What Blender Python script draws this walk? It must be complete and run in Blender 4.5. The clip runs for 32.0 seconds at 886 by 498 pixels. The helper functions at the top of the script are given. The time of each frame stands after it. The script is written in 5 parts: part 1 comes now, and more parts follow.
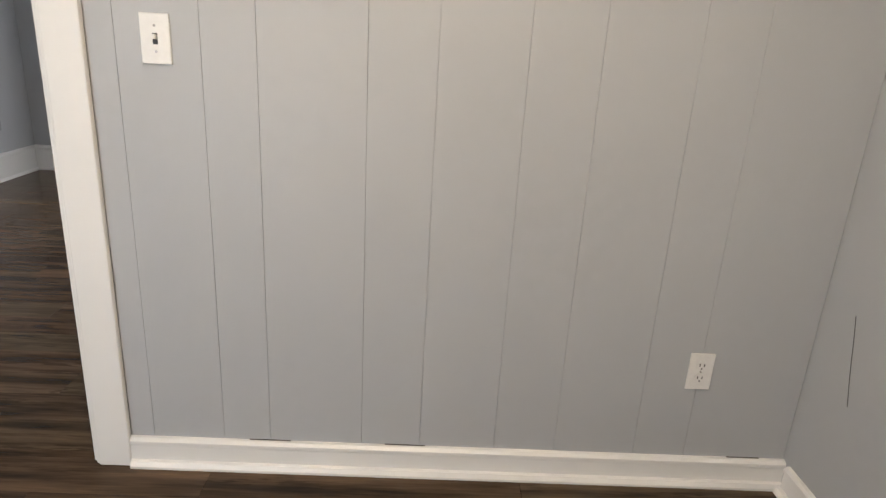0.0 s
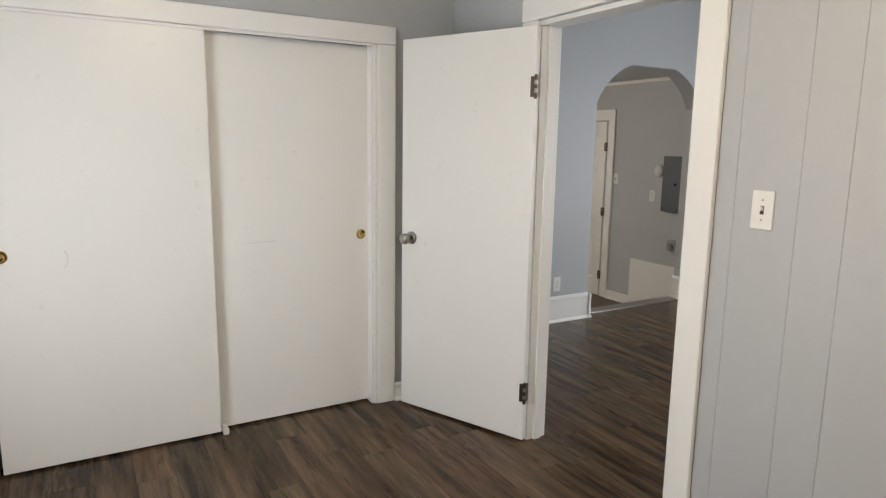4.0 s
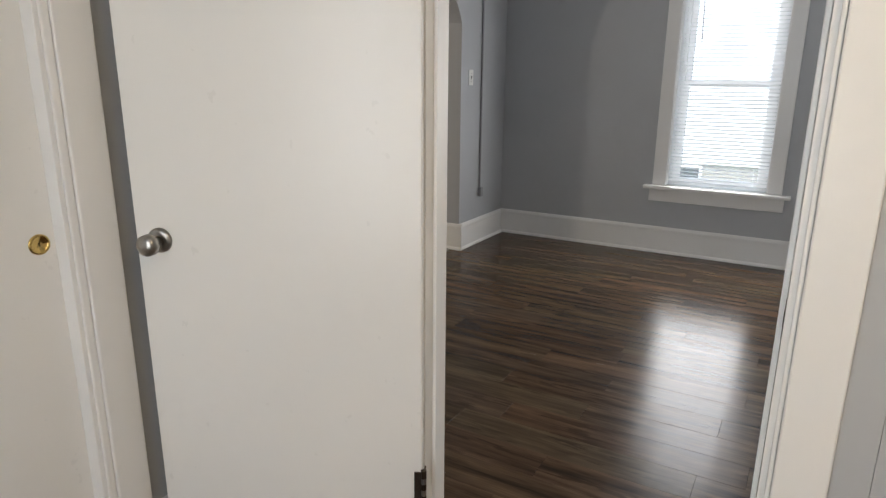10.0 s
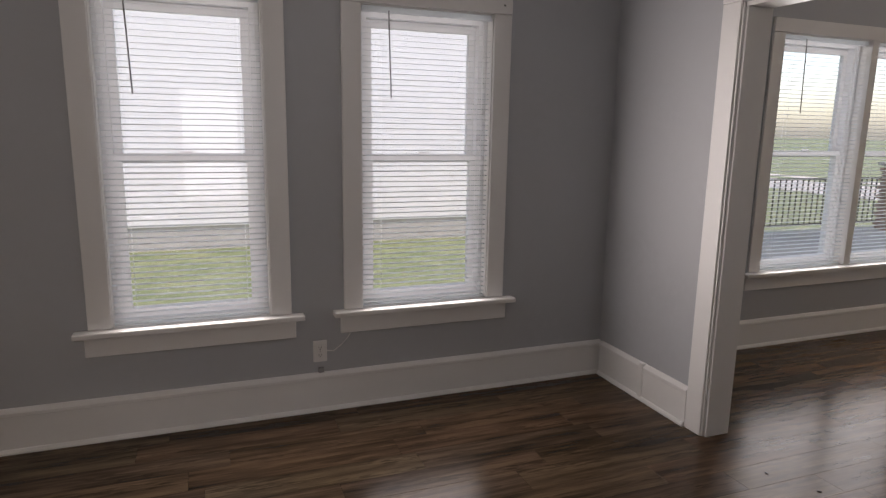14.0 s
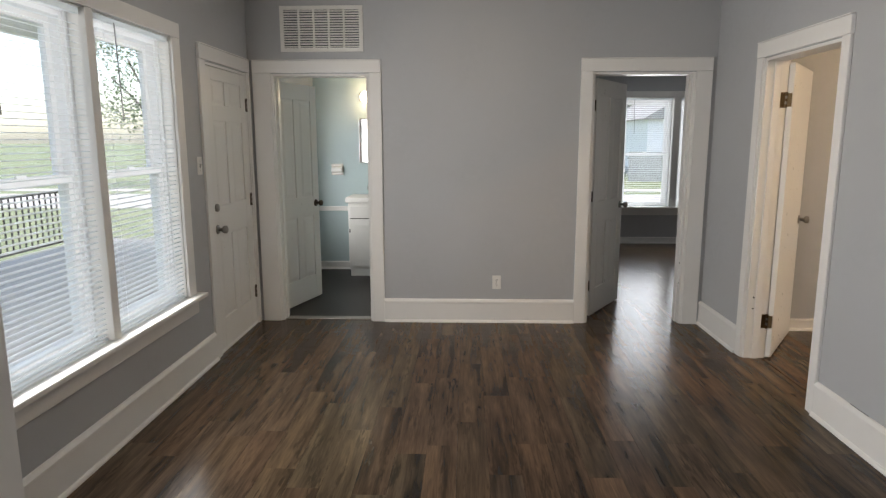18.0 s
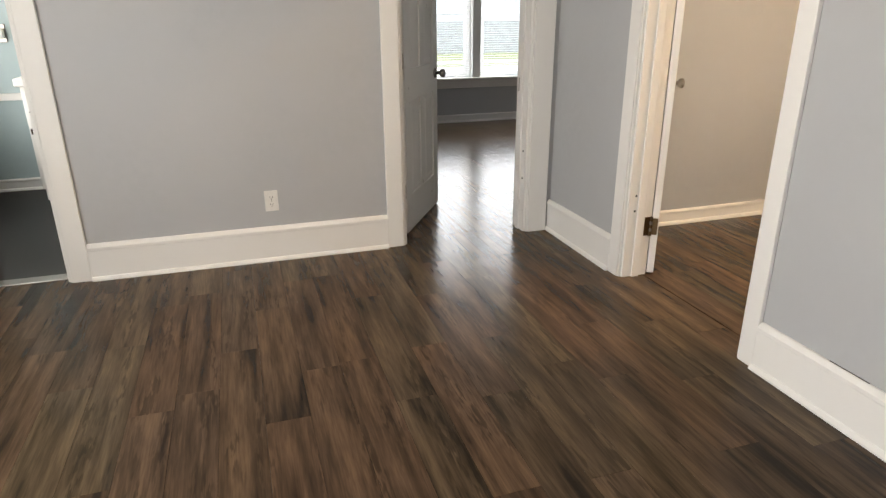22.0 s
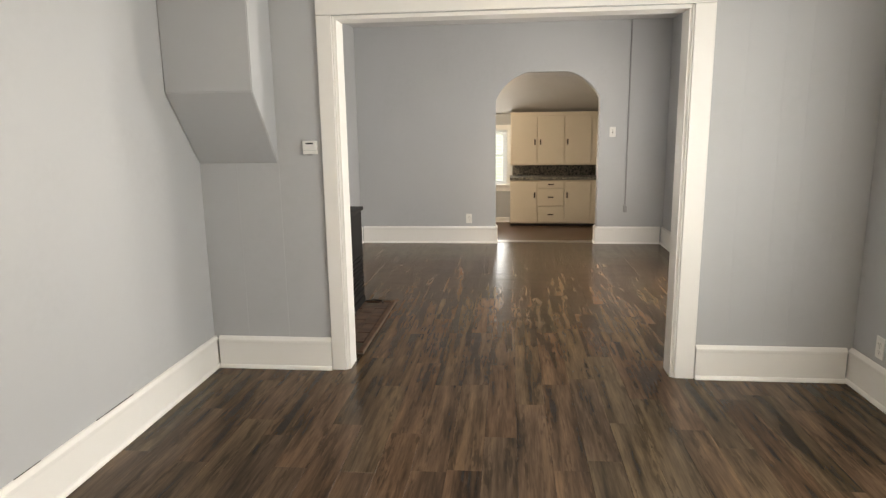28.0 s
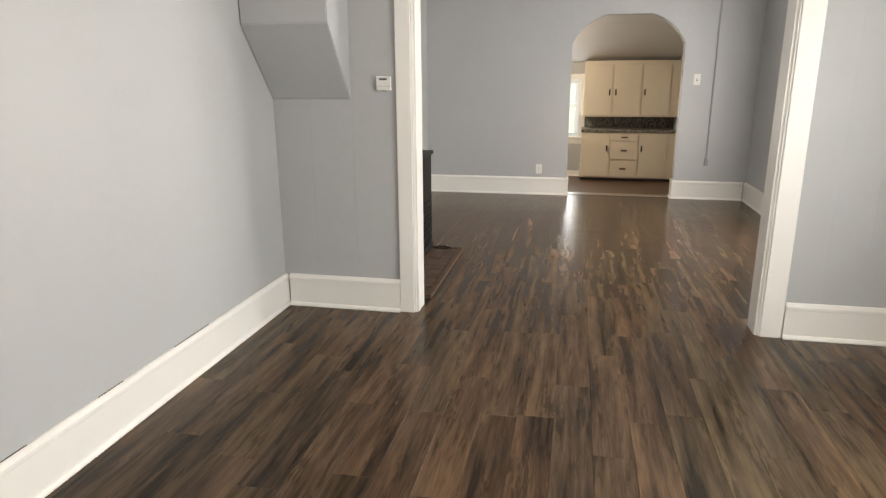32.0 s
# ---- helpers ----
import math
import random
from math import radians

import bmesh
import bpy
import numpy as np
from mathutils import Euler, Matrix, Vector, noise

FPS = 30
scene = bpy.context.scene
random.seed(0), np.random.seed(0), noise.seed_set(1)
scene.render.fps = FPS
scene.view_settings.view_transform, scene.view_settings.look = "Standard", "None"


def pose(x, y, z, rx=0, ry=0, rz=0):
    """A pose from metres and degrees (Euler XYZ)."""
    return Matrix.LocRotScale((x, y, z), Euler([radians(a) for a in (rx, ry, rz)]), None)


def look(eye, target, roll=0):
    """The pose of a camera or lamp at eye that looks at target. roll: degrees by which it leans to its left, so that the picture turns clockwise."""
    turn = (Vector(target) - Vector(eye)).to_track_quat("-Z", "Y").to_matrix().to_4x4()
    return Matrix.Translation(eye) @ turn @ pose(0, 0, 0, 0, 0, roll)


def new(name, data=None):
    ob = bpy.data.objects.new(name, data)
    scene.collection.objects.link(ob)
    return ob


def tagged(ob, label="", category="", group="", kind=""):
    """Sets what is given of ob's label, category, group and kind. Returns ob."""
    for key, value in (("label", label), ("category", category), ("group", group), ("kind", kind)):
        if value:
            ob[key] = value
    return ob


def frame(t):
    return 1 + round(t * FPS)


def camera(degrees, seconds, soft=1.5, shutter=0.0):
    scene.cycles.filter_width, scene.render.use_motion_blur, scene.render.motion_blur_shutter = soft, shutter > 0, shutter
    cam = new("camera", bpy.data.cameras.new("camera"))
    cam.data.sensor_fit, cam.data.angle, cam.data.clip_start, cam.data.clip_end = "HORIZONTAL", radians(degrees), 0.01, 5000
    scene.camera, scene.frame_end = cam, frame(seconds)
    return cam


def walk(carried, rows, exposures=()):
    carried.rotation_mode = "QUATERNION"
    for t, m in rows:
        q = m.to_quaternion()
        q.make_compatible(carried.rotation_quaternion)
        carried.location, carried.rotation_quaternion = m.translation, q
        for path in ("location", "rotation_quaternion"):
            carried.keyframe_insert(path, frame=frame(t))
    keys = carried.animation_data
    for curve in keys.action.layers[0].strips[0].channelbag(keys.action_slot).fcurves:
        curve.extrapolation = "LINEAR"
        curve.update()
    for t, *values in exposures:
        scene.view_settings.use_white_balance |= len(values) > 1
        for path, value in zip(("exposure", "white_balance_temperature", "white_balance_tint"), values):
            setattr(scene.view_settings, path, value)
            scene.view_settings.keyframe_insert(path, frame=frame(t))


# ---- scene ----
LENS = 69.8
PATH = [
    (0, -0.935, -5.439, 1.260, -18.40, -3.15, -0.91),
    (0.5, -0.652, -5.512, 1.224, -17.48, -2.60, 11.72),
    (1, -0.532, -5.541, 1.281, -18.15, -2.26, 21.65),
    (1.5, -0.480, -5.563, 1.312, -18.42, -2.09, 30.29),
    (2, -0.445, -5.567, 1.346, -17.16, -1.78, 38.42),
    (2.5, -0.433, -5.555, 1.366, -14.86, -1.53, 44.54),
    (3, -0.423, -5.587, 1.382, -12.33, -1.43, 49.51),
    (3.5, -0.423, -5.615, 1.385, -10.39, -1.22, 54.76),
    (4, -0.425, -5.615, 1.402, -9.38, -0.89, 60.04),
    (4.5, -0.429, -5.634, 1.413, -9.04, -0.69, 65.61),
    (6.5, -0.442, -5.709, 1.413, -7.30, -0.44, 81.47),
    (7, -0.502, -5.778, 1.404, -7.08, -0.33, 82.05),
    (7.5, -0.584, -5.831, 1.378, -7.72, -0.30, 81.60),
    (8, -0.774, -5.834, 1.341, -10.38, -0.02, 77.56),
    (8.5, -1.088, -5.669, 1.315, -13.07, -0.11, 68.73),
    (9, -1.390, -5.591, 1.308, -14.28, -0.18, 56.42),
    (9.6, -1.747, -5.306, 1.305, -14.90, -0.44, 40.12),
    (10.2, -1.936, -5.072, 1.340, -14.83, -0.34, 25.37),
    (10.6, -2.059, -4.892, 1.333, -14.55, 0.09, 15.91),
    (10.8, -2.105, -4.749, 1.317, -14.33, 0.00, 12.04),
    (11, -2.147, -4.630, 1.287, -13.83, -0.00, 8.33),
    (11.3, -2.228, -4.448, 1.262, -13.46, -0.18, 3.76),
    (11.5, -2.352, -4.208, 1.342, -14.47, -0.18, 0.10),
    (11.8, -2.462, -4.013, 1.465, -15.46, -0.42, -4.03),
    (12, -2.459, -3.926, 1.481, -14.12, -0.37, -5.14),
    (12.5, -2.508, -3.797, 1.491, -9.61, -0.45, -7.34),
    (13, -2.576, -3.651, 1.516, -8.28, -0.59, -11.50),
    (13.5, -2.507, -3.451, 1.527, -9.23, -0.75, -15.91),
    (14, -2.438, -3.167, 1.481, -10.72, -0.97, -20.74),
    (14.5, -2.361, -2.892, 1.413, -12.35, -0.94, -30.05),
    (15, -2.295, -2.647, 1.326, -12.14, -0.91, -43.70),
    (15.5, -2.232, -2.385, 1.326, -13.28, -0.57, -56.93),
    (17.5, -1.314, -1.754, 1.474, -13.52, 0.30, -86.16),
    (18, -1.023, -1.682, 1.530, -9.81, 0.11, -87.92),
    (18.5, -0.842, -1.647, 1.542, -6.56, 0.10, -88.75),
    (19, -0.774, -1.642, 1.549, -4.23, 0.16, -89.97),
    (19.5, -0.715, -1.639, 1.555, -3.34, -0.01, -90.73),
    (20, -0.622, -1.608, 1.535, -6.08, -0.17, -91.38),
    (20.5, -0.410, -1.649, 1.465, -12.63, -0.03, -91.61),
    (21, -0.061, -1.674, 1.414, -16.53, -0.04, -93.51),
    (21.5, 0.322, -1.724, 1.356, -19.48, 0.17, -98.22),
    (22, 0.699, -1.825, 1.314, -20.47, 0.32, -107.63),
    (22.5, 1.075, -1.880, 1.288, -21.18, 0.22, -119.24),
    (23, 1.445, -1.920, 1.286, -22.40, 0.81, -134.16),
    (23.5, 1.792, -1.943, 1.344, -24.33, 0.57, -150.42),
    (24, 2.160, -1.937, 1.331, -24.30, -0.04, -166.68),
    (24.5, 2.497, -1.953, 1.352, -24.41, -0.37, -183.46),
    (25, 2.694, -1.956, 1.336, -23.79, 0.50, -196.91),
    (25.6, 2.974, -1.825, 1.330, -19.87, 1.58, -216.70),
    (26, 3.126, -1.862, 1.366, -17.95, 1.64, -229.01),
    (26.5, 3.254, -1.820, 1.385, -15.40, 1.47, -241.21),
    (28.5, 3.612, -1.843, 1.476, -9.37, 0.51, -267.37),
    (29, 3.616, -1.841, 1.490, -7.29, 0.42, -268.66),
    (29.5, 3.627, -1.845, 1.495, -5.43, 0.35, -269.33),
    (30, 3.628, -1.842, 1.508, -4.23, 0.32, -269.64),
    (30.5, 3.612, -1.845, 1.509, -3.76, 0.28, -269.81),
    (31, 3.619, -1.859, 1.491, -5.68, 0.10, -269.40),
    (31.5, 3.586, -1.873, 1.438, -10.06, 0.01, -265.75),
    (32, 3.493, -1.913, 1.358, -14.92, 0.25, -258.36),
]
EXPOSURES = [(0, 2.35, 6500, 12), (4, 2.2, 6450, 10), (7, 1.45, 6500, 8), (8, 1.7, 6700, 12), (9, 2.2, 6900, 14), (10, 2.05, 6600, 11), (11, 1.9, 7000, 16), (11.5, 2.2, 7000, 16), (12, 2.25, 6900, 16), (13, 1.6, 7500, 24), (14, 1.2, 7300, 22), (15, 1.45, 7700, 25), (17.5, 1.9, 7100, 14), (19, 1.7, 7100, 13), (21, 2.25, 7250, 15), (22, 2.5, 7400, 13), (23, 2.45, 7150, 12), (24, 2.55, 7400, 12), (25, 2.45, 7100, 10), (26, 2.55, 7300, 13), (28.5, 2.75, 7800, 11), (32, 2.8, 7500, 12)]
cam = camera(LENS, 32.0, soft=1.3)
walk(cam, [(t, pose(x, y, z, 90 + p, r, w)) for t, x, y, z, p, r, w in PATH], EXPOSURES)

# ---- world and light ----
world = bpy.data.worlds.new("sky")
scene.world = world
world.use_nodes = True
wn = world.node_tree
wn.nodes.clear()
sky = wn.nodes.new("ShaderNodeTexSky")
sky.sky_type, sky.sun_disc = "NISHITA", False
sky.sun_elevation, sky.sun_rotation = radians(62), radians(200)
sky.air_density, sky.dust_density, sky.ozone_density = 1.0, 2.0, 1.0
bg = wn.nodes.new("ShaderNodeBackground")
bg.inputs["Strength"].default_value = 0.15
wout = wn.nodes.new("ShaderNodeOutputWorld")
wn.links.new(sky.outputs[0], bg.inputs[0])
wn.links.new(bg.outputs[0], wout.inputs[0])

sun_data = bpy.data.lights.new("sun", "SUN")
sun_data.energy, sun_data.angle, sun_data.color = 1.4, radians(40), (1.0, 0.96, 0.9)
sun = new("sun", sun_data)
sun.matrix_world = look((0, 0, 0), (-0.1, 0.3, -0.95))


def lamp(name, place, power, color, radius=0.06):
    data = bpy.data.lights.new(name, "POINT")
    data.energy, data.color, data.shadow_soft_size = power, color, radius
    ob = new(name, data)
    ob.location = place
    return ob


def window_light(x, y, out, width, low, high, power, glow=0.8, color=(0.91, 0.955, 1.0)):
    """Stand-in for sky light at a window: area lamps added across the opening. Between blind and sash one faces in to
    brighten the slats and one faces out to brighten the frame; before the blind one faces inwards. out: (x, y) towards
    the outdoors.
    """
    for deep, way, watts in ((0.055, -1, glow), (0.034, 1, glow * 0.5), (-0.02, -1, power)):
        data = bpy.data.lights.new("window_light", "AREA")
        data.shape, data.size, data.size_y = "RECTANGLE", width, high - low
        data.energy, data.color = watts, color
        ob = new("window_light", data)
        zc = (low + high) / 2
        ob.matrix_world = look((x + out[0] * deep, y + out[1] * deep, zc), (x + out[0] * way, y + out[1] * way, zc))


WARM = (1.0, 0.74, 0.46)
# Added point source that brightens the kitchen; no fixture is seen or modelled.
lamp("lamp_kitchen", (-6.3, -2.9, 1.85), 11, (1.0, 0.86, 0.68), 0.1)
for wx in (-2.4985, -1.314):
    window_light(wx, 0.02, (0, 1), 0.64, 0.56, 2.06, 6.4, 0.8, (0.97, 0.98, 1.0))
for wx in (1.5475, 2.4225):
    window_light(wx, 0.08, (0, 1), 0.74, 0.56, 2.12, 5.2, 1.2)
window_light(-2.28, -6.39, (0, -1), 0.76, 0.43, 1.98, 4.4, 0.8)
window_light(2.29, -6.21, (0, -1), 0.68, 0.51, 1.97, 1.8, 0.8)
for wy in (-4.29, -5.11):
    window_light(8.4, wy, (1, 0), 0.66, 0.57, 2.09, 2.6, 1.2)
window_light(5.6, 0.08, (0, 1), 0.68, 0.65, 1.96, 3.0)
window_light(-8.4, -2.19, (-1, 0), 0.56, 0.38, 1.34, 1.5, 0.2)


# ---- materials ----
def material(name):
    m = bpy.data.materials.new(name)
    m.use_nodes = True
    nt = m.node_tree
    return m, nt, nt.nodes["Principled BSDF"]


def link(nt, a, b):
    nt.links.new(a, b)


def noise_node(nt, scale, detail=3.0, vector=None, rough=0.5):
    n = nt.nodes.new("ShaderNodeTexNoise")
    n.inputs["Scale"].default_value, n.inputs["Detail"].default_value = scale, detail
    n.inputs["Roughness"].default_value = rough
    if vector is not None:
        link(nt, vector, n.inputs["Vector"])
    return n


def position(nt):
    return nt.nodes.new("ShaderNodeNewGeometry").outputs["Position"]


def mix_color(nt, fac, a, b, blend="MIX"):
    n = nt.nodes.new("ShaderNodeMix")
    n.data_type, n.blend_type = "RGBA", blend
    for sock, v in ((n.inputs[0], fac), (n.inputs[6], a), (n.inputs[7], b)):
        if hasattr(v, "is_linked"):
            link(nt, v, sock)
        else:
            sock.default_value = v if isinstance(v, float) else (*v, 1.0)
    return n.outputs[2]


def ramp(nt, fac, stops):
    n = nt.nodes.new("ShaderNodeValToRGB")
    while len(n.color_ramp.elements) < len(stops):
        n.color_ramp.elements.new(0.5)
    for e, (p, c) in zip(n.color_ramp.elements, stops):
        e.position, e.color = p, (*c, 1.0) if len(c) == 3 else c
    link(nt, fac, n.inputs[0])
    return n.outputs[0]


def bump(nt, bsdf, height, strength, distance=0.002):
    n = nt.nodes.new("ShaderNodeBump")
    n.inputs["Strength"].default_value, n.inputs["Distance"].default_value = strength, distance
    link(nt, height, n.inputs["Height"])
    link(nt, n.outputs[0], bsdf.inputs["Normal"])


def paint(name, color, rough=0.5, stain=0.06, grain=900.0, relief=0.12, spec=0.5):
    """Painted surface: brush or roller grain, and faint cloudy wear."""
    m, nt, b = material(name)
    p = position(nt)
    big = noise_node(nt, 1.7, 4.0, p)
    mid = noise_node(nt, 23.0, 4.0, p)
    dark = tuple(c * (1 - stain * 2) for c in color)
    c1 = mix_color(nt, ramp(nt, big.outputs[0], [(0.35, (0, 0, 0)), (0.7, (1, 1, 1))]), dark, color)
    c2 = mix_color(nt, ramp(nt, mid.outputs[0], [(0.3, (0, 0, 0)), (0.62, (1, 1, 1))]), tuple(c * (1 - stain) for c in color), c1)
    link(nt, c2, b.inputs["Base Color"])
    r = nt.nodes.new("ShaderNodeMapRange")
    r.inputs[3].default_value, r.inputs[4].default_value = rough - 0.08, rough + 0.1
    link(nt, mid.outputs[0], r.inputs[0])
    link(nt, r.outputs[0], b.inputs["Roughness"])
    b.inputs["Specular IOR Level"].default_value = spec
    fine = noise_node(nt, grain, 2.0, p)
    bump(nt, b, fine.outputs[0], relief, 0.0015)
    return m


def metal(name, color, rough=0.3, wear=0.1):
    m, nt, b = material(name)
    n = noise_node(nt, 180.0, 3.0, position(nt))
    link(nt, mix_color(nt, n.outputs[0], tuple(c * (1 - wear * 3) for c in color), color), b.inputs["Base Color"])
    b.inputs["Metallic"].default_value, b.inputs["Roughness"].default_value = 1.0, rough
    bump(nt, b, n.outputs[0], 0.05, 0.001)
    return m


def plain(name, color, rough=0.5, metallic=0.0, emission=None, power=0.0):
    m, nt, b = material(name)
    n = noise_node(nt, 60.0, 3.0, position(nt))
    link(nt, mix_color(nt, n.outputs[0], tuple(c * 0.88 for c in color), color), b.inputs["Base Color"])
    b.inputs["Roughness"].default_value, b.inputs["Metallic"].default_value = rough, metallic
    if emission:
        b.inputs["Emission Color"].default_value, b.inputs["Emission Strength"].default_value = (*emission, 1.0), power
    return m


def stretched(nt, vector, scale):
    mp = nt.nodes.new("ShaderNodeMapping")
    mp.inputs["Scale"].default_value = scale
    link(nt, vector, mp.inputs[0])
    return mp.outputs[0]


def math_node(nt, op, a, b):
    n = nt.nodes.new("ShaderNodeMath")
    n.operation = op
    for sock, v in ((n.inputs[0], a), (n.inputs[1], b)):
        if hasattr(v, "is_linked"):
            link(nt, v, sock)
        else:
            sock.default_value = v
    return n.outputs[0]


def plank_material(name, light, mid, dark, gloss=0.2):
    """Printed rustic vinyl plank, grain along x: narrow strips of tone, ragged dark streaks, fine grain, own tint for each plank."""
    m, nt, b = material(name)
    p = position(nt)
    info = nt.nodes.new("ShaderNodeObjectInfo")
    shift = nt.nodes.new("ShaderNodeVectorMath")
    shift.operation = "MULTIPLY_ADD"
    link(nt, info.outputs["Random"], shift.inputs[0])
    shift.inputs[1].default_value = (37.0, 53.0, 11.0)
    link(nt, p, shift.inputs[2])
    q = shift.outputs[0]
    strips = noise_node(nt, 1.0, 2.0, stretched(nt, q, (1.3, 16.0, 1.0)), 0.5).outputs[0]
    cloud = noise_node(nt, 1.0, 3.0, stretched(nt, q, (3.0, 30.0, 1.0)), 0.58).outputs[0]
    grain = noise_node(nt, 1.0, 2.0, stretched(nt, q, (9.0, 150.0, 1.0)), 0.55).outputs[0]
    chars = noise_node(nt, 1.0, 2.0, stretched(nt, q, (9.0, 62.0, 1.0)), 0.6).outputs[0]
    where = noise_node(nt, 1.0, 2.0, stretched(nt, q, (2.1, 19.0, 5.0)), 0.5).outputs[0]
    tone = math_node(nt, "ADD", math_node(nt, "MULTIPLY", strips, 0.66), math_node(nt, "MULTIPLY", cloud, 0.36))
    own = nt.nodes.new("ShaderNodeMapRange")
    own.inputs[3].default_value, own.inputs[4].default_value = -0.045, 0.04
    link(nt, info.outputs["Random"], own.inputs[0])
    tone = math_node(nt, "ADD", tone, own.outputs[0])
    c = ramp(nt, tone, [(0.34, dark), (0.45, mid), (0.56, tuple((a + d) / 2 for a, d in zip(mid, light))), (0.68, light)])
    streak = math_node(nt, "MULTIPLY", ramp(nt, chars, [(0.44, (1, 1, 1)), (0.54, (0, 0, 0))]), ramp(nt, where, [(0.49, (0, 0, 0)), (0.62, (0.6, 0.6, 0.6))]))
    c = mix_color(nt, streak, c, tuple(v * 0.8 for v in dark))
    twist = math_node(nt, "FRACT", math_node(nt, "MULTIPLY", info.outputs["Random"], 7.31), 0.0)
    tint = ramp(nt, twist, [(0.0, (1.05, 0.96, 0.90)), (0.3, (0.96, 1.0, 0.96)), (0.6, (1.06, 0.93, 0.88)), (1.0, (0.98, 0.98, 1.02))])
    c = mix_color(nt, 1.0, c, tint, "MULTIPLY")
    c = mix_color(nt, 0.5, c, ramp(nt, grain, [(0.28, (0.5, 0.5, 0.5)), (0.72, (1.35, 1.33, 1.3))]), "MULTIPLY")
    link(nt, c, b.inputs["Base Color"])
    r = nt.nodes.new("ShaderNodeMapRange")
    r.inputs[3].default_value, r.inputs[4].default_value = gloss - 0.05, gloss + 0.11
    link(nt, cloud, r.inputs[0])
    link(nt, r.outputs[0], b.inputs["Roughness"])
    b.inputs["Specular IOR Level"].default_value = 0.25
    b.inputs["IOR"].default_value = 1.4
    # the old boards underneath show through as slow ripples along x, and each plank is a little cupped
    ripple = noise_node(nt, 1.0, 1.0, stretched(nt, p, (8.5, 0.6, 1.0))).outputs[0]
    cup = noise_node(nt, 1.0, 1.0, stretched(nt, q, (1.2, 7.0, 1.0))).outputs[0]
    slow = nt.nodes.new("ShaderNodeBump")
    slow.inputs["Strength"].default_value, slow.inputs["Distance"].default_value = 1.0, 0.0017
    link(nt, math_node(nt, "ADD", ripple, math_node(nt, "MULTIPLY", cup, 0.6)), slow.inputs["Height"])
    fine = nt.nodes.new("ShaderNodeBump")
    fine.inputs["Strength"].default_value, fine.inputs["Distance"].default_value = 0.10, 0.001
    link(nt, grain, fine.inputs["Height"])
    link(nt, slow.outputs[0], fine.inputs["Normal"])
    link(nt, fine.outputs[0], b.inputs["Normal"])
    return m


def glass(name="window_glass", tint=(1, 1, 1), rough=0.0):
    m, nt, b = material(name)
    b.inputs["Base Color"].default_value = (*tint, 1)
    b.inputs["Transmission Weight"].default_value, b.inputs["Roughness"].default_value = 1.0, rough
    b.inputs["IOR"].default_value = 1.45
    return m


def leafy(name, a, c, scale=4.0):
    m, nt, b = material(name)
    n = noise_node(nt, scale, 5.0, position(nt))
    link(nt, ramp(nt, n.outputs[0], [(0.35, a), (0.65, c)]), b.inputs["Base Color"])
    b.inputs["Roughness"].default_value = 0.7
    return m


WALL = paint("wall_paint", (0.468, 0.482, 0.499), 0.5, 0.03, 420.0, 0.16)
CEIL = paint("ceiling_paint", (0.66, 0.66, 0.66), 0.6, 0.03, 300.0, 0.2)
TRIM = paint("trim_paint", (0.84, 0.832, 0.81), 0.33, 0.015, 160.0, 0.04)
DOORW = paint("door_paint", (0.82, 0.81, 0.78), 0.30, 0.015, 120.0, 0.04)
CABINET = paint("cabinet_paint", (0.74, 0.66, 0.54), 0.4, 0.03, 140.0, 0.1)
FLOOR = plank_material("dark_vinyl_plank", (0.142, 0.097, 0.060), (0.064, 0.0428, 0.0268), (0.0225, 0.0158, 0.0106))
LINO = plain("brown_vinyl_sheet", (0.10, 0.055, 0.032), 0.4)
SLATE = plain("dark_sheet_floor", (0.020, 0.018, 0.017), 0.4)
SLATE.node_tree.nodes["Principled BSDF"].inputs["Specular IOR Level"].default_value = 0.25
PLATE = plain("white_plastic", (0.83, 0.82, 0.79), 0.32)
SLOT = plain("dark_slot", (0.03, 0.03, 0.03), 0.6)
STEEL = metal("satin_nickel", (0.42, 0.40, 0.37), 0.3)
WORNBRASS = metal("worn_brass_brown", (0.24, 0.165, 0.09), 0.28, 0.2)
BRASS = metal("polished_brass", (0.78, 0.55, 0.20), 0.16)
BRONZE = metal("aged_bronze", (0.11, 0.085, 0.065), 0.42)
BLACK = plain("black_enamel", (0.008, 0.008, 0.009), 0.5)
BLACK.node_tree.nodes["Principled BSDF"].inputs["Specular IOR Level"].default_value = 0.2
GREYMETAL = plain("grey_steel_paint", (0.10, 0.115, 0.13), 0.45)
PVC = paint("white_vinyl", (0.82, 0.83, 0.84), 0.35, 0.02, 300.0, 0.03)


def slat_material():
    """Thin white plastic that lets some daylight through."""
    m, nt, b = material("blind_slat_white")
    n = noise_node(nt, 40.0, 3.0, position(nt))
    link(nt, mix_color(nt, n.outputs[0], (0.80, 0.82, 0.83), (0.86, 0.88, 0.89)), b.inputs["Base Color"])
    b.inputs["Roughness"].default_value = 0.4
    tr = nt.nodes.new("ShaderNodeBsdfTranslucent")
    tr.inputs[0].default_value = (0.86, 0.9, 0.92, 1)
    mx = nt.nodes.new("ShaderNodeMixShader")
    mx.inputs[0].default_value = 0.62
    link(nt, b.outputs[0], mx.inputs[1])
    link(nt, tr.outputs[0], mx.inputs[2])
    link(nt, mx.outputs[0], nt.nodes["Material Output"].inputs["Surface"])
    return m


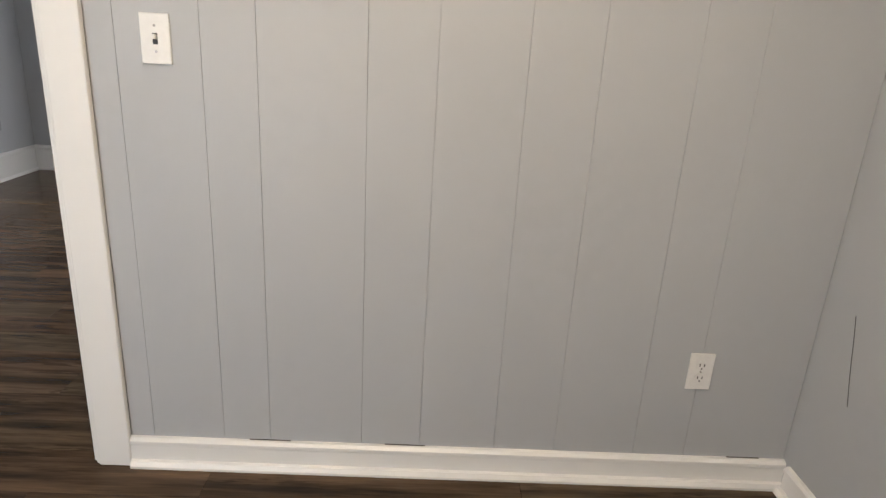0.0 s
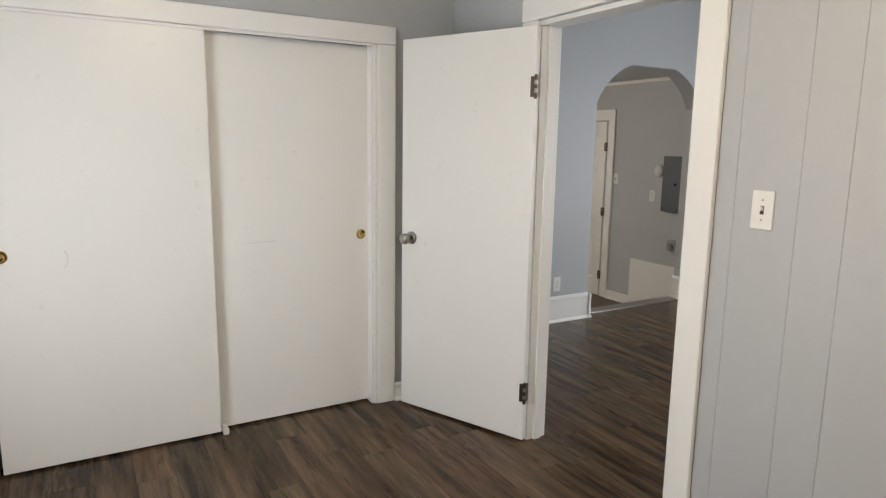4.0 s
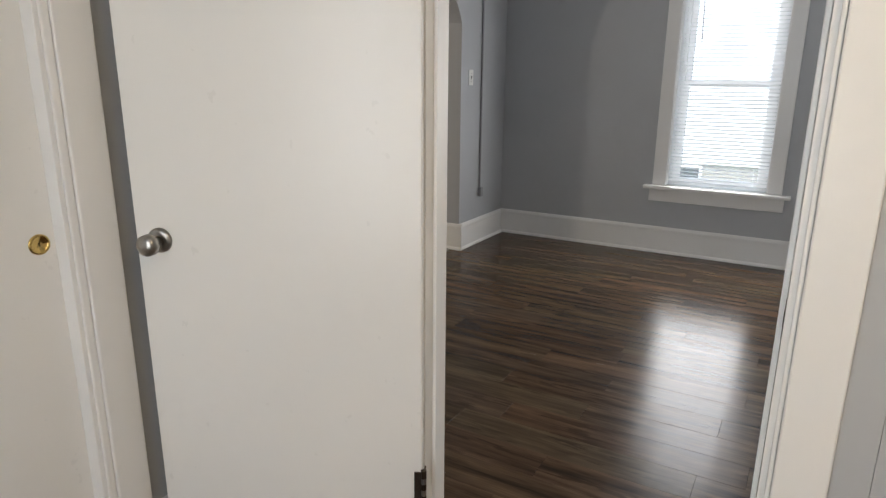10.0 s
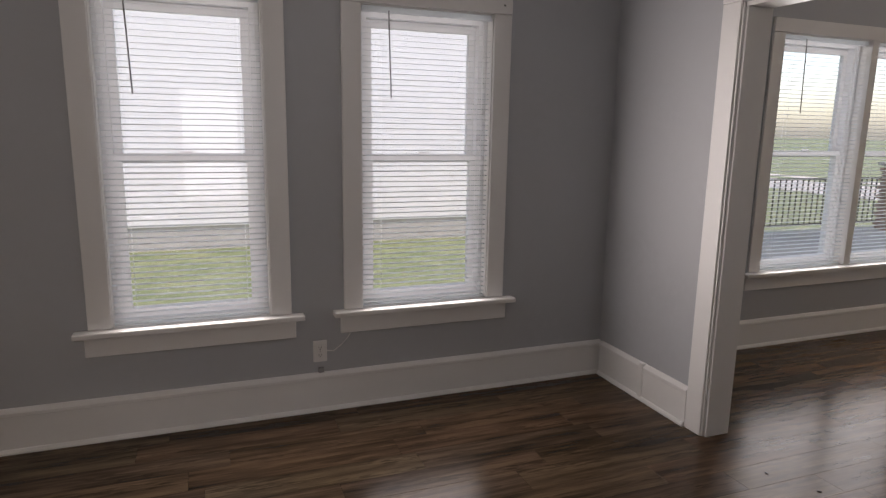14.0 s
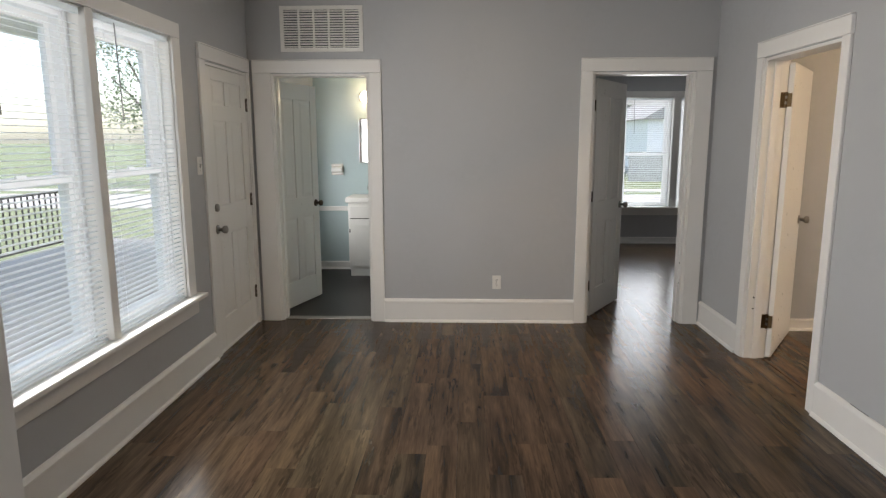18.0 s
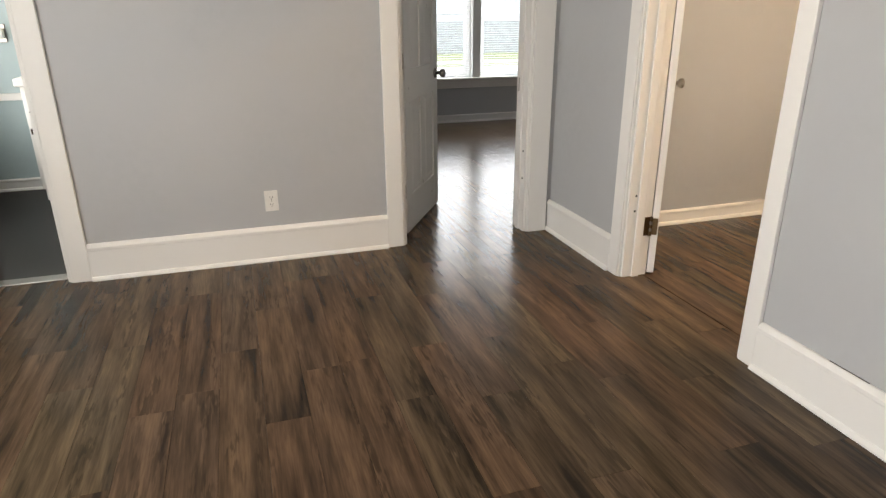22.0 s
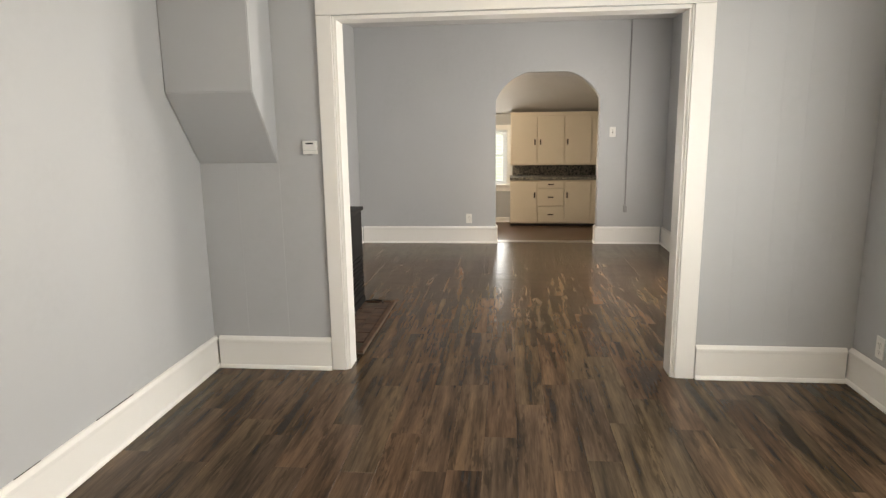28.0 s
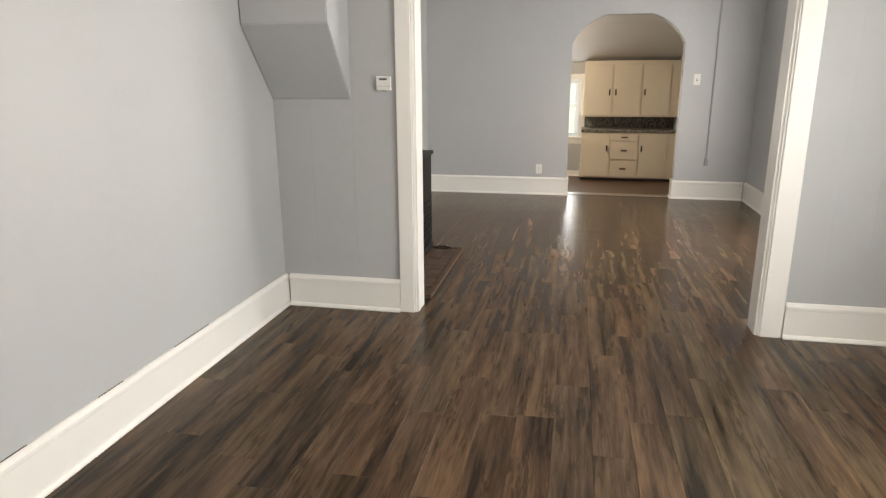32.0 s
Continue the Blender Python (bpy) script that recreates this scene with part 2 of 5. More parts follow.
SLATM = slat_material()
CORD = plain("grey_cord", (0.35, 0.35, 0.36), 0.6)
GLASS = glass("screened_window_glass", (0.96, 0.98, 0.98))
# Dark grey board colour; also stands in for shade in closet and joints.
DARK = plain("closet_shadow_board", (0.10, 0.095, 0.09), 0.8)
COUNTER = leafy("speckled_laminate", (0.055, 0.058, 0.055), (0.30, 0.27, 0.23), 28.0)
GRASS = leafy("lawn", (0.10, 0.135, 0.05), (0.16, 0.185, 0.085), 1.3)
LEAF = leafy("leaf_green", (0.035, 0.075, 0.02), (0.09, 0.15, 0.05), 2.0)
ROADM = plain("pale_concrete_street", (0.36, 0.36, 0.35), 0.9)
CONCRETE = plain("concrete", (0.42, 0.41, 0.39), 0.85)
SIDING = plain("white_siding_paint", (0.78, 0.79, 0.80), 0.6)
ROOFM = plain("pale_grey_shingle", (0.30, 0.295, 0.285), 0.9)
BARK = leafy("bark", (0.05, 0.04, 0.03), (0.11, 0.09, 0.07), 9.0)
BRICKM = leafy("red_brick", (0.26, 0.15, 0.11), (0.36, 0.23, 0.18), 14.0)
MORTAR = plain("mortar", (0.36, 0.34, 0.32), 0.9)
FENCEM = leafy("weathered_board", (0.34, 0.34, 0.33), (0.46, 0.46, 0.45), 3.0)
MIRROR = metal("mirror_silver", (0.9, 0.9, 0.9), 0.02, 0.0)
def lit_glass(name, power, color=(1.0, 0.80, 0.55)):
    return plain(name, (0.9, 0.85, 0.75), 0.3, 0.0, color, power)


OPAL = lit_glass("lit_opal_glass", 6.5, (1.0, 0.82, 0.58))
OPAL_SIDE = lit_glass("lit_opal_glass_warm", 27.0, (1.0, 0.70, 0.40))
OPAL_BED = lit_glass("lit_opal_glass_bedroom", 17.0, (1.0, 0.79, 0.54))
GLOBE = lit_glass("lit_globe_glass", 6.0, (1.0, 0.74, 0.46))


# ---- mesh helpers ----
def box_into(bm, x0, x1, y0, y1, z0, z1):
    x0, x1, y0, y1, z0, z1 = min(x0, x1), max(x0, x1), min(y0, y1), max(y0, y1), min(z0, z1), max(z0, z1)
    v = [bm.verts.new(c) for c in ((x0, y0, z0), (x1, y0, z0), (x1, y1, z0), (x0, y1, z0), (x0, y0, z1), (x1, y0, z1), (x1, y1, z1), (x0, y1, z1))]
    for f in ((3, 2, 1, 0), (4, 5, 6, 7), (0, 1, 5, 4), (1, 2, 6, 5), (2, 3, 7, 6), (3, 0, 4, 7)):
        bm.faces.new([v[i] for i in f])


def block(x0, x1, y0, y1, z0, z1, bevel=0.0, seg=2):
    bm = bmesh.new()
    box_into(bm, x0, x1, y0, y1, z0, z1)
    if bevel:
        bmesh.ops.bevel(bm, geom=bm.edges[:], offset=bevel, segments=seg, affect="EDGES", profile=0.5)
    return bm


def mesh_of(name, bm, mat, smooth=False):
    bmesh.ops.recalc_face_normals(bm, faces=bm.faces[:])
    me = bpy.data.meshes.new(name)
    bm.to_mesh(me)
    bm.free()
    me.materials.append(mat)
    if smooth:
        me.shade_smooth()
    return me


# the eastern half of the house stands a little further north than the western half
WEST, EAST = Matrix.Identity(4), Matrix.Translation((0, 0.06, 0))
ORIGIN = [WEST]


def side(m):
    ORIGIN[0] = m


def part(name, bm, mat, parent, label="", m=None, smooth=False):
    ob = new(name, bm if isinstance(bm, bpy.types.Mesh) else mesh_of(name, bm, mat, smooth))
    ob.parent = parent
    if m is not None:
        ob.matrix_basis = m
    if label:
        tagged(ob, label)
    return ob


def thing(name, label, category, m=None, group="", kind=""):
    ob = new(name)
    ob.matrix_basis = ORIGIN[0] @ (m if m is not None else WEST)
    return tagged(ob, label, category, group, kind)


def whole(name, bm, mat, label, category, kind="", group="", m=None, smooth=False):
    ob = new(name, mesh_of(name, bm, mat, smooth))
    ob.matrix_basis = ORIGIN[0] @ (m if m is not None else WEST)
    return tagged(ob, label, category, group, kind)


def lathe(profile, seg=24, axis="z"):
    """Turned shape from (radius, height) pairs."""
    bm = bmesh.new()
    rings = []
    for r, h in profile:
        ring = []
        for i in range(seg):
            a = 2 * math.pi * i / seg
            c, s = r * math.cos(a), r * math.sin(a)
            ring.append(bm.verts.new({"z": (c, s, h), "y": (c, h, s), "x": (h, c, s)}[axis]))
        rings.append(ring)
    for a, b in zip(rings, rings[1:]):
        for i in range(seg):
            bm.faces.new((a[i], a[(i + 1) % seg], b[(i + 1) % seg], b[i]))
    bm.faces.new(rings[0][::-1])
    bm.faces.new(rings[-1])
    return bm


def extrude_profile(pts, p0, p1, normal):
    """A moulding: profile of (out, up) pairs swept from p0 to p1; out runs along normal."""
    bm = bmesh.new()
    p0, p1, n = Vector(p0), Vector(p1), Vector(normal)
    a = [bm.verts.new(p0 + n * o + Vector((0, 0, u))) for o, u in pts]
    b = [bm.verts.new(p1 + n * o + Vector((0, 0, u))) for o, u in pts]
    k = len(pts)
    for i in range(k):
        bm.faces.new((a[i], a[(i + 1) % k], b[(i + 1) % k], b[i]))
    bm.faces.new(a[::-1])
    bm.faces.new(b)
    return bm


def tube(points, radius, seg=8):
    bm = bmesh.new()
    rings = []
    for i, p in enumerate(points):
        p = Vector(p)
        d = (Vector(points[min(i + 1, len(points) - 1)]) - Vector(points[max(i - 1, 0)])).normalized()
        u = d.orthogonal().normalized()
        w = d.cross(u)
        rings.append([bm.verts.new(p + (u * math.cos(2 * math.pi * k / seg) + w * math.sin(2 * math.pi * k / seg)) * radius) for k in range(seg)])
    for a, b in zip(rings, rings[1:]):
        for k in range(seg):
            try:
                bm.faces.new((a[k], a[(k + 1) % seg], b[(k + 1) % seg], b[k]))
            except ValueError:
                pass
    bm.faces.new(rings[0][::-1])
    bm.faces.new(rings[-1])
    return bm


def cut_wall(name, axis, f0, f1, a0, a1, z0, z1, openings=(), mat=None, label="grey painted plaster wall"):
    """A wall with thickness from face f0 to f1 on the axis; openings (b0, b1, zb, zt) go right through."""
    bm = bmesh.new()
    cols = sorted({a0, a1, *(o[0] for o in openings), *(o[1] for o in openings)})
    for c0, c1 in zip(cols, cols[1:]):
        spans = sorted((o[2], o[3]) for o in openings if o[0] <= c0 + 1e-6 and o[1] >= c1 - 1e-6)
        z = z0
        for zb, zt in spans + [(z1, z1)]:
            if zb - z > 1e-4:
                if axis == "x":
                    box_into(bm, f0, f1, c0, c1, z, zb)
                else:
                    box_into(bm, c0, c1, f0, f1, z, zb)
            z = max(z, zt)
    bmesh.ops.remove_doubles(bm, verts=bm.verts[:], dist=1e-5)
    return whole(name, bm, mat or WALL, label, "wall", "structure")


# ---- floors, walls, ceilings ----
CZ = 2.62
HEAD = 2.05

subfloor = whole("floor", block(-4.35, 8.6, -7.2, 0.19, -0.12, -0.012), DARK, "dark brown wood-look vinyl plank floor", "floor", "structure")
whole("kitchen_floor", block(-8.5, -4.40, -4.2, 0.3, -0.46, -0.36), LINO, "brown sheet vinyl kitchen floor", "floor", "structure")
whole("bathroom_floor", block(4.28, 6.45, -1.85, 0.07, -0.011, 0.002), SLATE, "dark grey sheet bathroom floor", "floor", "structure")

cut_wall("wall_north", "y", 0.02, 0.20, -4.27, -0.03, -0.12, CZ, [(-2.875, -2.122, 0.52, 2.095), (-1.691, -0.937, 0.52, 2.095)])
cut_wall("wall_arch_side", "x", -4.43, -4.27, -3.705, -2.0, -0.4, CZ)
cut_wall("wall_arch_end", "x", -4.43, -4.27, -0.768, 0.20, -0.4, CZ)
OP0, OP1 = -2.81, -0.888
cut_wall("wall_between", "x", -0.165, -0.026, -3.705, 0.02, 0.0, CZ, [(OP0, OP1, 0.0, HEAD)])
cut_wall("wall_bedroom", "y", -3.809, -3.705, -4.43, 0.20, 0.0, CZ, [(-2.72, -1.868, 0.0, 1.935)])
# bedroom with the closet
cut_wall("wall_closet", "x", -3.57, -3.45, -6.39, -3.809, 0.0, CZ, [(-5.972, -4.262, 0.0, 1.888)])
cut_wall("wall_bedroom_south", "y", -6.55, -6.39, -4.2, 0.2, 0.0, CZ, [(-2.70, -1.82, 0.38, 2.02)])
cut_wall("wall_bedroom_east", "x", 0.20, 0.34, -6.55, -3.79, 0.0, CZ)
# Back wall coloured dark in place of the closet's inner shade.
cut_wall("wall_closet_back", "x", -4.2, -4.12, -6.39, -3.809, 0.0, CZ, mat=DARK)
# living room and the rooms off it
side(EAST)
cut_wall("wall_north_living", "y", 0.02, 0.20, -0.03, 6.5, -0.12, CZ, [(1.12, 2.85, 0.52, 2.15), (3.30, 4.13, 0.0, HEAD), (5.2, 6.0, 0.6, 2.0)])
cut_wall("wall_side", "y", -3.85, -3.705, -0.02, 4.20, 0.0, CZ, [(2.485, 3.378, 0.0, HEAD)])
cut_wall("wall_east", "x", 4.20, 4.36, -3.85, 0.02, 0.0, CZ, [(-0.956, -0.17, 0.0, HEAD), (-3.54, -2.745, 0.0, HEAD)])
cut_wall("wall_room_south", "y", -6.42, -6.27, 0.34, 4.20, 0.0, CZ, [(1.89, 2.69, 0.465, 2.01)])
cut_wall("wall_room_east", "x", 4.04, 4.20, -6.27, -3.85, 0.0, CZ)
cut_wall("wall_front_east", "x", 8.4, 8.56, -7.0, -1.9, 0.0, CZ, [(-5.56, -3.96, 0.52, 2.13)])
cut_wall("wall_front_south", "y", -7.1, -6.98, 4.201, 8.56, 0.0, CZ)
cut_wall("wall_front_west", "x", 4.201, 4.36, -6.98, -3.851, 0.0, CZ)
cut_wall("wall_front_north", "y", -1.98, -1.9, 4.36, 8.4, 0.0, CZ)
BATH = paint("bathroom_paint", (0.47, 0.585, 0.605), 0.5, 0.03, 420.0, 0.16)
cut_wall("wall_bath_east", "x", 6.40, 6.5, -1.9, 0.02, 0.0, CZ, mat=BATH, label="pale blue-green bathroom wall")
cut_wall("wall_bath_south", "y", -1.899, -1.83, 4.36, 6.40, 0.0, CZ, mat=BATH, label="pale blue-green bathroom wall")
side(WEST)
# kitchen
KX, KN, KS, KF = -8.40, -0.25, -3.9, -0.36
cut_wall("wall_kitchen_west", "x", KX - 0.14, KX, KS, KN, KF, 2.3, [(-2.53, -1.85, 0.33, 1.38)])
cut_wall("wall_kitchen_north", "y", KN, KN + 0.14, KX - 0.14, -4.43, KF, 2.5)
cut_wall("wall_kitchen_south", "y", KS - 0.14, KS, KX - 0.14, -4.43, KF, 2.5)
cut_wall("wall_kitchen_step", "x", -4.43, -4.352, -4.04, -3.705, KF, 2.5)

whole("ceiling", block(-4.43, 8.56, -7.1, 0.28, CZ, CZ + 0.1), CEIL, "off-white painted ceiling", "ceiling", "structure")
whole("ceiling_front", block(4.361, 8.399, -6.919, -1.921, 2.41, 2.47), CEIL, "off-white painted front-room ceiling, lower than the rest", "ceiling", "structure")
bm = bmesh.new()
line = [(-4.43, 2.13), (-6.1, 2.12), (KX - 0.14, 1.62), (KX - 0.14, 2.3), (-4.43, 2.3)]
ends = [[bm.verts.new((x, y, z)) for x, z in line] for y in (KS - 0.14, KN + 0.14)]
for i in range(5):
    bm.faces.new((ends[0][i], ends[0][(i + 1) % 5], ends[1][(i + 1) % 5], ends[1][i]))
bm.faces.new(ends[0][::-1])
bm.faces.new(ends[1])
whole("ceiling_kitchen", bm, CEIL, "low painted kitchen ceiling sloping down to the cabinets", "ceiling", "structure")


def arch_piece():
    """The wall above the kitchen arch, with rounded shoulders."""
    y0, y1, zs, zt = -2.0, -0.768, 1.74, 2.06
    rx, n = 0.37, 10
    pts = []
    for i in range(n + 1):
        a, u = math.pi / 2 * i / n, i / n
        pts.append((y0 + rx * (0.55 * (1 - math.cos(a)) + 0.45 * u), zs + (zt - zs) * (0.55 * math.sin(a) + 0.45 * u)))
    for i in range(n + 1):
        a, u = math.pi / 2 * (1 - i / n), 1 - i / n
        pts.append((y1 - rx * (0.55 * (1 - math.cos(a)) + 0.45 * u), zs + (zt - zs) * (0.55 * math.sin(a) + 0.45 * u)))
    bm = bmesh.new()
    lo = [[bm.verts.new((x, y, z)) for y, z in pts] for x in (-4.43, -4.27)]
    hi = [[bm.verts.new((x, y, CZ)) for y, z in pts] for x in (-4.43, -4.27)]
    for i in range(len(pts) - 1):
        bm.faces.new((lo[0][i], lo[0][i + 1], hi[0][i + 1], hi[0][i]))
        bm.faces.new((lo[1][i], lo[1][i + 1], hi[1][i + 1], hi[1][i]))
        bm.faces.new((lo[0][i], lo[0][i + 1], lo[1][i + 1], lo[1][i]))
    return bm


whole("wall_arch", arch_piece(), WALL, "grey painted arched opening to the kitchen", "wall", "structure")

# ---- baseboards and casings ----
TALL = [(0, 0), (0.034, 0), (0.034, 0.008), (0.026, 0.02), (0.02, 0.022), (0.02, 0.174), (0.024, 0.178), (0.024, 0.193), (0.014, 0.206), (0.008, 0.211), (0, 0.211)]
TALL_EAST = [(o, u if u < 0.1 else u - 0.011) for o, u in TALL]
TALL_SOUTH = [(o, u if u < 0.1 else u - 0.014) for o, u in TALL]
LOW = [(0, 0), (0.032, 0), (0.032, 0.008), (0.024, 0.02), (0.014, 0.022), (0.014, 0.072), (0.018, 0.076), (0.018, 0.086), (0.01, 0.094), (0, 0.096)]


def baseboard(profile, p0, p1, normal, label="white painted wooden baseboard with shoe moulding"):
    return whole("baseboard", extrude_profile(profile, (*p0, 0) if len(p0) == 2 else p0, (*p1, 0) if len(p1) == 2 else p1, normal), TRIM, label, "baseboard", "structure")


N, S, E_, W_ = (0, 1, 0), (0, -1, 0), (1, 0, 0), (-1, 0, 0)
t_ = 0.036
# dining room
baseboard(TALL, (-4.27, 0.02), (-0.165, 0.02), S)
baseboard(TALL, (-0.165, OP1 + 0.114), (-0.165, 0.02 - t_), W_)
baseboard(TALL, (-0.165, -3.705 + t_), (-0.165, OP0 - 0.092), W_)
baseboard(TALL, (-4.27, -3.705), (-2.82, -3.705), N)
baseboard(TALL, (-1.768, -3.705), (-0.165, -3.705), N)
baseboard(TALL, (-4.27, -0.768), (-4.27, 0.02 - t_), E_)
baseboard(TALL, (-4.27, -3.705 + t_), (-4.27, -2.0), E_)
baseboard(TALL, (-4.43, -0.768), (-4.27 + 0.034, -0.768), S)
baseboard(TALL, (-4.43, -2.0), (-4.27 + 0.034, -2.0), N)
whole("baseboard_block", block(-0.1925, -0.164, -0.435, -0.40, 0.0, 0.214, 0.003), TRIM, "small white joint block on the baseboard", "baseboard", "structure")
# bedroom with the closet
baseboard(LOW, (-1.768, -3.815), (0.20, -3.815), S)
baseboard(LOW, (-3.45, -3.815), (-2.82, -3.815), S)
baseboard(LOW, (-3.45, -6.39), (-3.45, -6.055), E_)
baseboard(LOW, (-3.45, -4.165), (-3.45, -3.815 - t_), E_)
baseboard(LOW, (-3.45 + t_, -6.39), (0.20, -6.39), N)
baseboard(LOW, (0.20, -6.39 + t_), (0.20, -3.815 - t_), W_)
baseboard(LOW, (-5.80, KN, KF), (-5.45, KN, KF), S)
baseboard(LOW, (KX, -3.9, KF), (KX, -1.82, KF), E_)
# living room and the rooms off it
side(EAST)
baseboard(TALL_EAST, (-0.02, 0.02), (3.20, 0.02), S)
baseboard(TALL_EAST, (-0.02, -0.83), (-0.02, 0.02 - t_), E_)
baseboard(TALL_EAST, (-0.02, -3.705 + t_), (-0.02, -2.962), E_)
baseboard(TALL_SOUTH, (-0.02, -3.705), (2.404, -3.705), N)
baseboard(TALL_SOUTH, (3.459, -3.705), (4.20, -3.705), N)
baseboard(TALL_EAST, (4.20, -2.645), (4.20, -1.056), W_)
baseboard(LOW, (0.34, -6.27), (4.04, -6.27), N)
baseboard(LOW, (4.04, -6.27 + t_), (4.04, -3.85), W_)
baseboard(LOW, (8.4, -6.98), (8.4, -1.98), W_)
baseboard(LOW, (6.40, -1.83), (6.40, 0.02), W_)
side(WEST)


def strip(axis, plane, out, a0, a1, z0, z1, thick=0.02, bevel=0.004):
    """A flat board on a wall face: axis names the wall's normal, out its sign."""
    lo, hi = sorted((plane, plane + out * thick))
    if axis == "x":
        return block(lo, hi, a0, a1, z0, z1, bevel)
    return block(a0, a1, lo, hi, z0, z1, bevel)


def doorway(name, axis, f0, f1, a0, a1, head, width=0.1, sides=(1, 1), casing0=None, casing1=None, stops=True, label="white painted wooden door casing"):
    """Casing on both faces, jambs, head and stop of an opening. casing0/1 narrow one casing."""
    ob = thing(name, label, "door frame", kind="structure")
    w0 = width if casing0 is None else casing0
    w1 = width if casing1 is None else casing1
    for face, out, on in ((f0, -1, sides[0]), (f1, 1, sides[1])):
        if not on:
            continue
        part("casing", strip(axis, face, out, a0 - w0, a0 - 0.004, 0, head + 0.004), TRIM, ob)
        part("casing", strip(axis, face, out, a1 + 0.004, a1 + w1, 0, head + 0.004), TRIM, ob)
        part("head_casing", strip(axis, face, out, a0 - w0, a1 + w1, head + 0.005, head + 0.1, 0.023), TRIM, ob)
        part("backband", strip(axis, face, out, a0 - w0 + 0.002, a1 + w1 - 0.002, head + 0.1005, head + 0.108, 0.028, 0.002), TRIM, ob)
        lo, hi = face, face + out * 0.012
        for e0, e1 in ((a0 - 0.0035, a0 + 0.006), (a1 - 0.006, a1 + 0.0035)):
            part("bead", strip(axis, face - out * 0.002, out, e0, e1, 0, head - 0.001, 0.014, 0.003), TRIM, ob)
    g = 0.019
    m0, m1 = f0 + 0.001, f1 - 0.001
    mid = (m0 + m1) / 2
    if axis == "x":
        part("jamb", block(m0, m1, a0 - 0.003, a0 + g, 0, head - g, 0.002), TRIM, ob)
        part("jamb", block(m0, m1, a1 - g, a1 + 0.003, 0, head - g, 0.002), TRIM, ob)
        part("head_jamb", block(m0, m1, a0 - 0.003, a1 + 0.003, head - g + 0.001, head + 0.003, 0.002), TRIM, ob)
        if not stops:
            return ob
        part("stop", block(mid - 0.02, mid + 0.02, a0 + g + 0.001, a0 + g + 0.012, 0, head - g - 0.001, 0.002), TRIM, ob)
        part("stop", block(mid - 0.02, mid + 0.02, a1 - g - 0.012, a1 - g - 0.001, 0, head - g - 0.001, 0.002), TRIM, ob)
    else:
        part("jamb", block(a0 - 0.003, a0 + g, m0, m1, 0, head - g, 0.002), TRIM, ob)
        part("jamb", block(a1 - g, a1 + 0.003, m0, m1, 0, head - g, 0.002), TRIM, ob)
        part("head_jamb", block(a0 - 0.003, a1 + 0.003, m0, m1, head - g + 0.001, head + 0.003, 0.002), TRIM, ob)
        part("stop", block(a0 + g + 0.001, a0 + g + 0.012, mid - 0.02, mid + 0.02, 0, head - g - 0.001, 0.002), TRIM, ob)
        part("stop", block(a1 - g - 0.012, a1 - g - 0.001, mid - 0.02, mid + 0.02, 0, head - g - 0.001, 0.002), TRIM, ob)
    return ob


doorway("trim_cased_opening", "x", -0.165, -0.02, OP0, OP1, HEAD, casing0=0.09, casing1=0.112, stops=False, label="white painted cased opening between the rooms")
bed_frame = doorway("trim_bedroom_door", "y", -3.815, -3.705, -2.72, -1.868, 1.935)
part("strike_plate", block(-1.8885, -1.8865, -3.812, -3.782, 0.845, 0.925, 0.0006, 1), BRONZE, bed_frame, "dark metal strike plate")
part("strike_hole", block(-1.8892, -1.8884, -3.804, -3.79, 0.87, 0.9), SLOT, bed_frame)
side(EAST)
side_frame = doorway("trim_side_door", "y", -3.85, -3.705, 2.485, 3.370, HEAD, casing0=0.08, casing1=0.088)
for z in (0.27, 1.78):
    part("hinge_leaf", block(3.3495, 3.3515, -3.848, -3.81, z - 0.05, z + 0.05, 0.0006, 1), WORNBRASS, side_frame, "worn brass hinge leaf let into the jamb")
for z in (0.36, 0.44):
    part("screw_hole", lathe([(0.006, -0.0012), (0.006, 0.0)], 12, "x"), SLOT, side_frame, "", Matrix.Translation((3.3512, -3.745, z)))
doorway("trim_bath_door", "x", 4.20, 4.36, -0.956, -0.17, HEAD, casing1=0.152)
front_frame = doorway("trim_front_room_door", "x", 4.20, 4.36, -3.54, -2.745, HEAD, casing0=0.13)
for z in (0.34, 0.51):
    part("screw_hole", lathe([(0.007, 0.0), (0.007, 0.0012)], 12, "y"), SLOT, front_frame, "", Matrix.Translation((4.235, -3.5208, z)))
part("strike_plate", block(4.305, 4.335, -3.5212, -3.5195, 0.86, 0.94, 0.0006, 1), STEEL, front_frame, "metal strike plate")
doorway("trim_exterior_door", "y", 0.02, 0.20, 3.30, 4.13, HEAD, casing1=0.045, sides=(1, 0))
side(WEST)


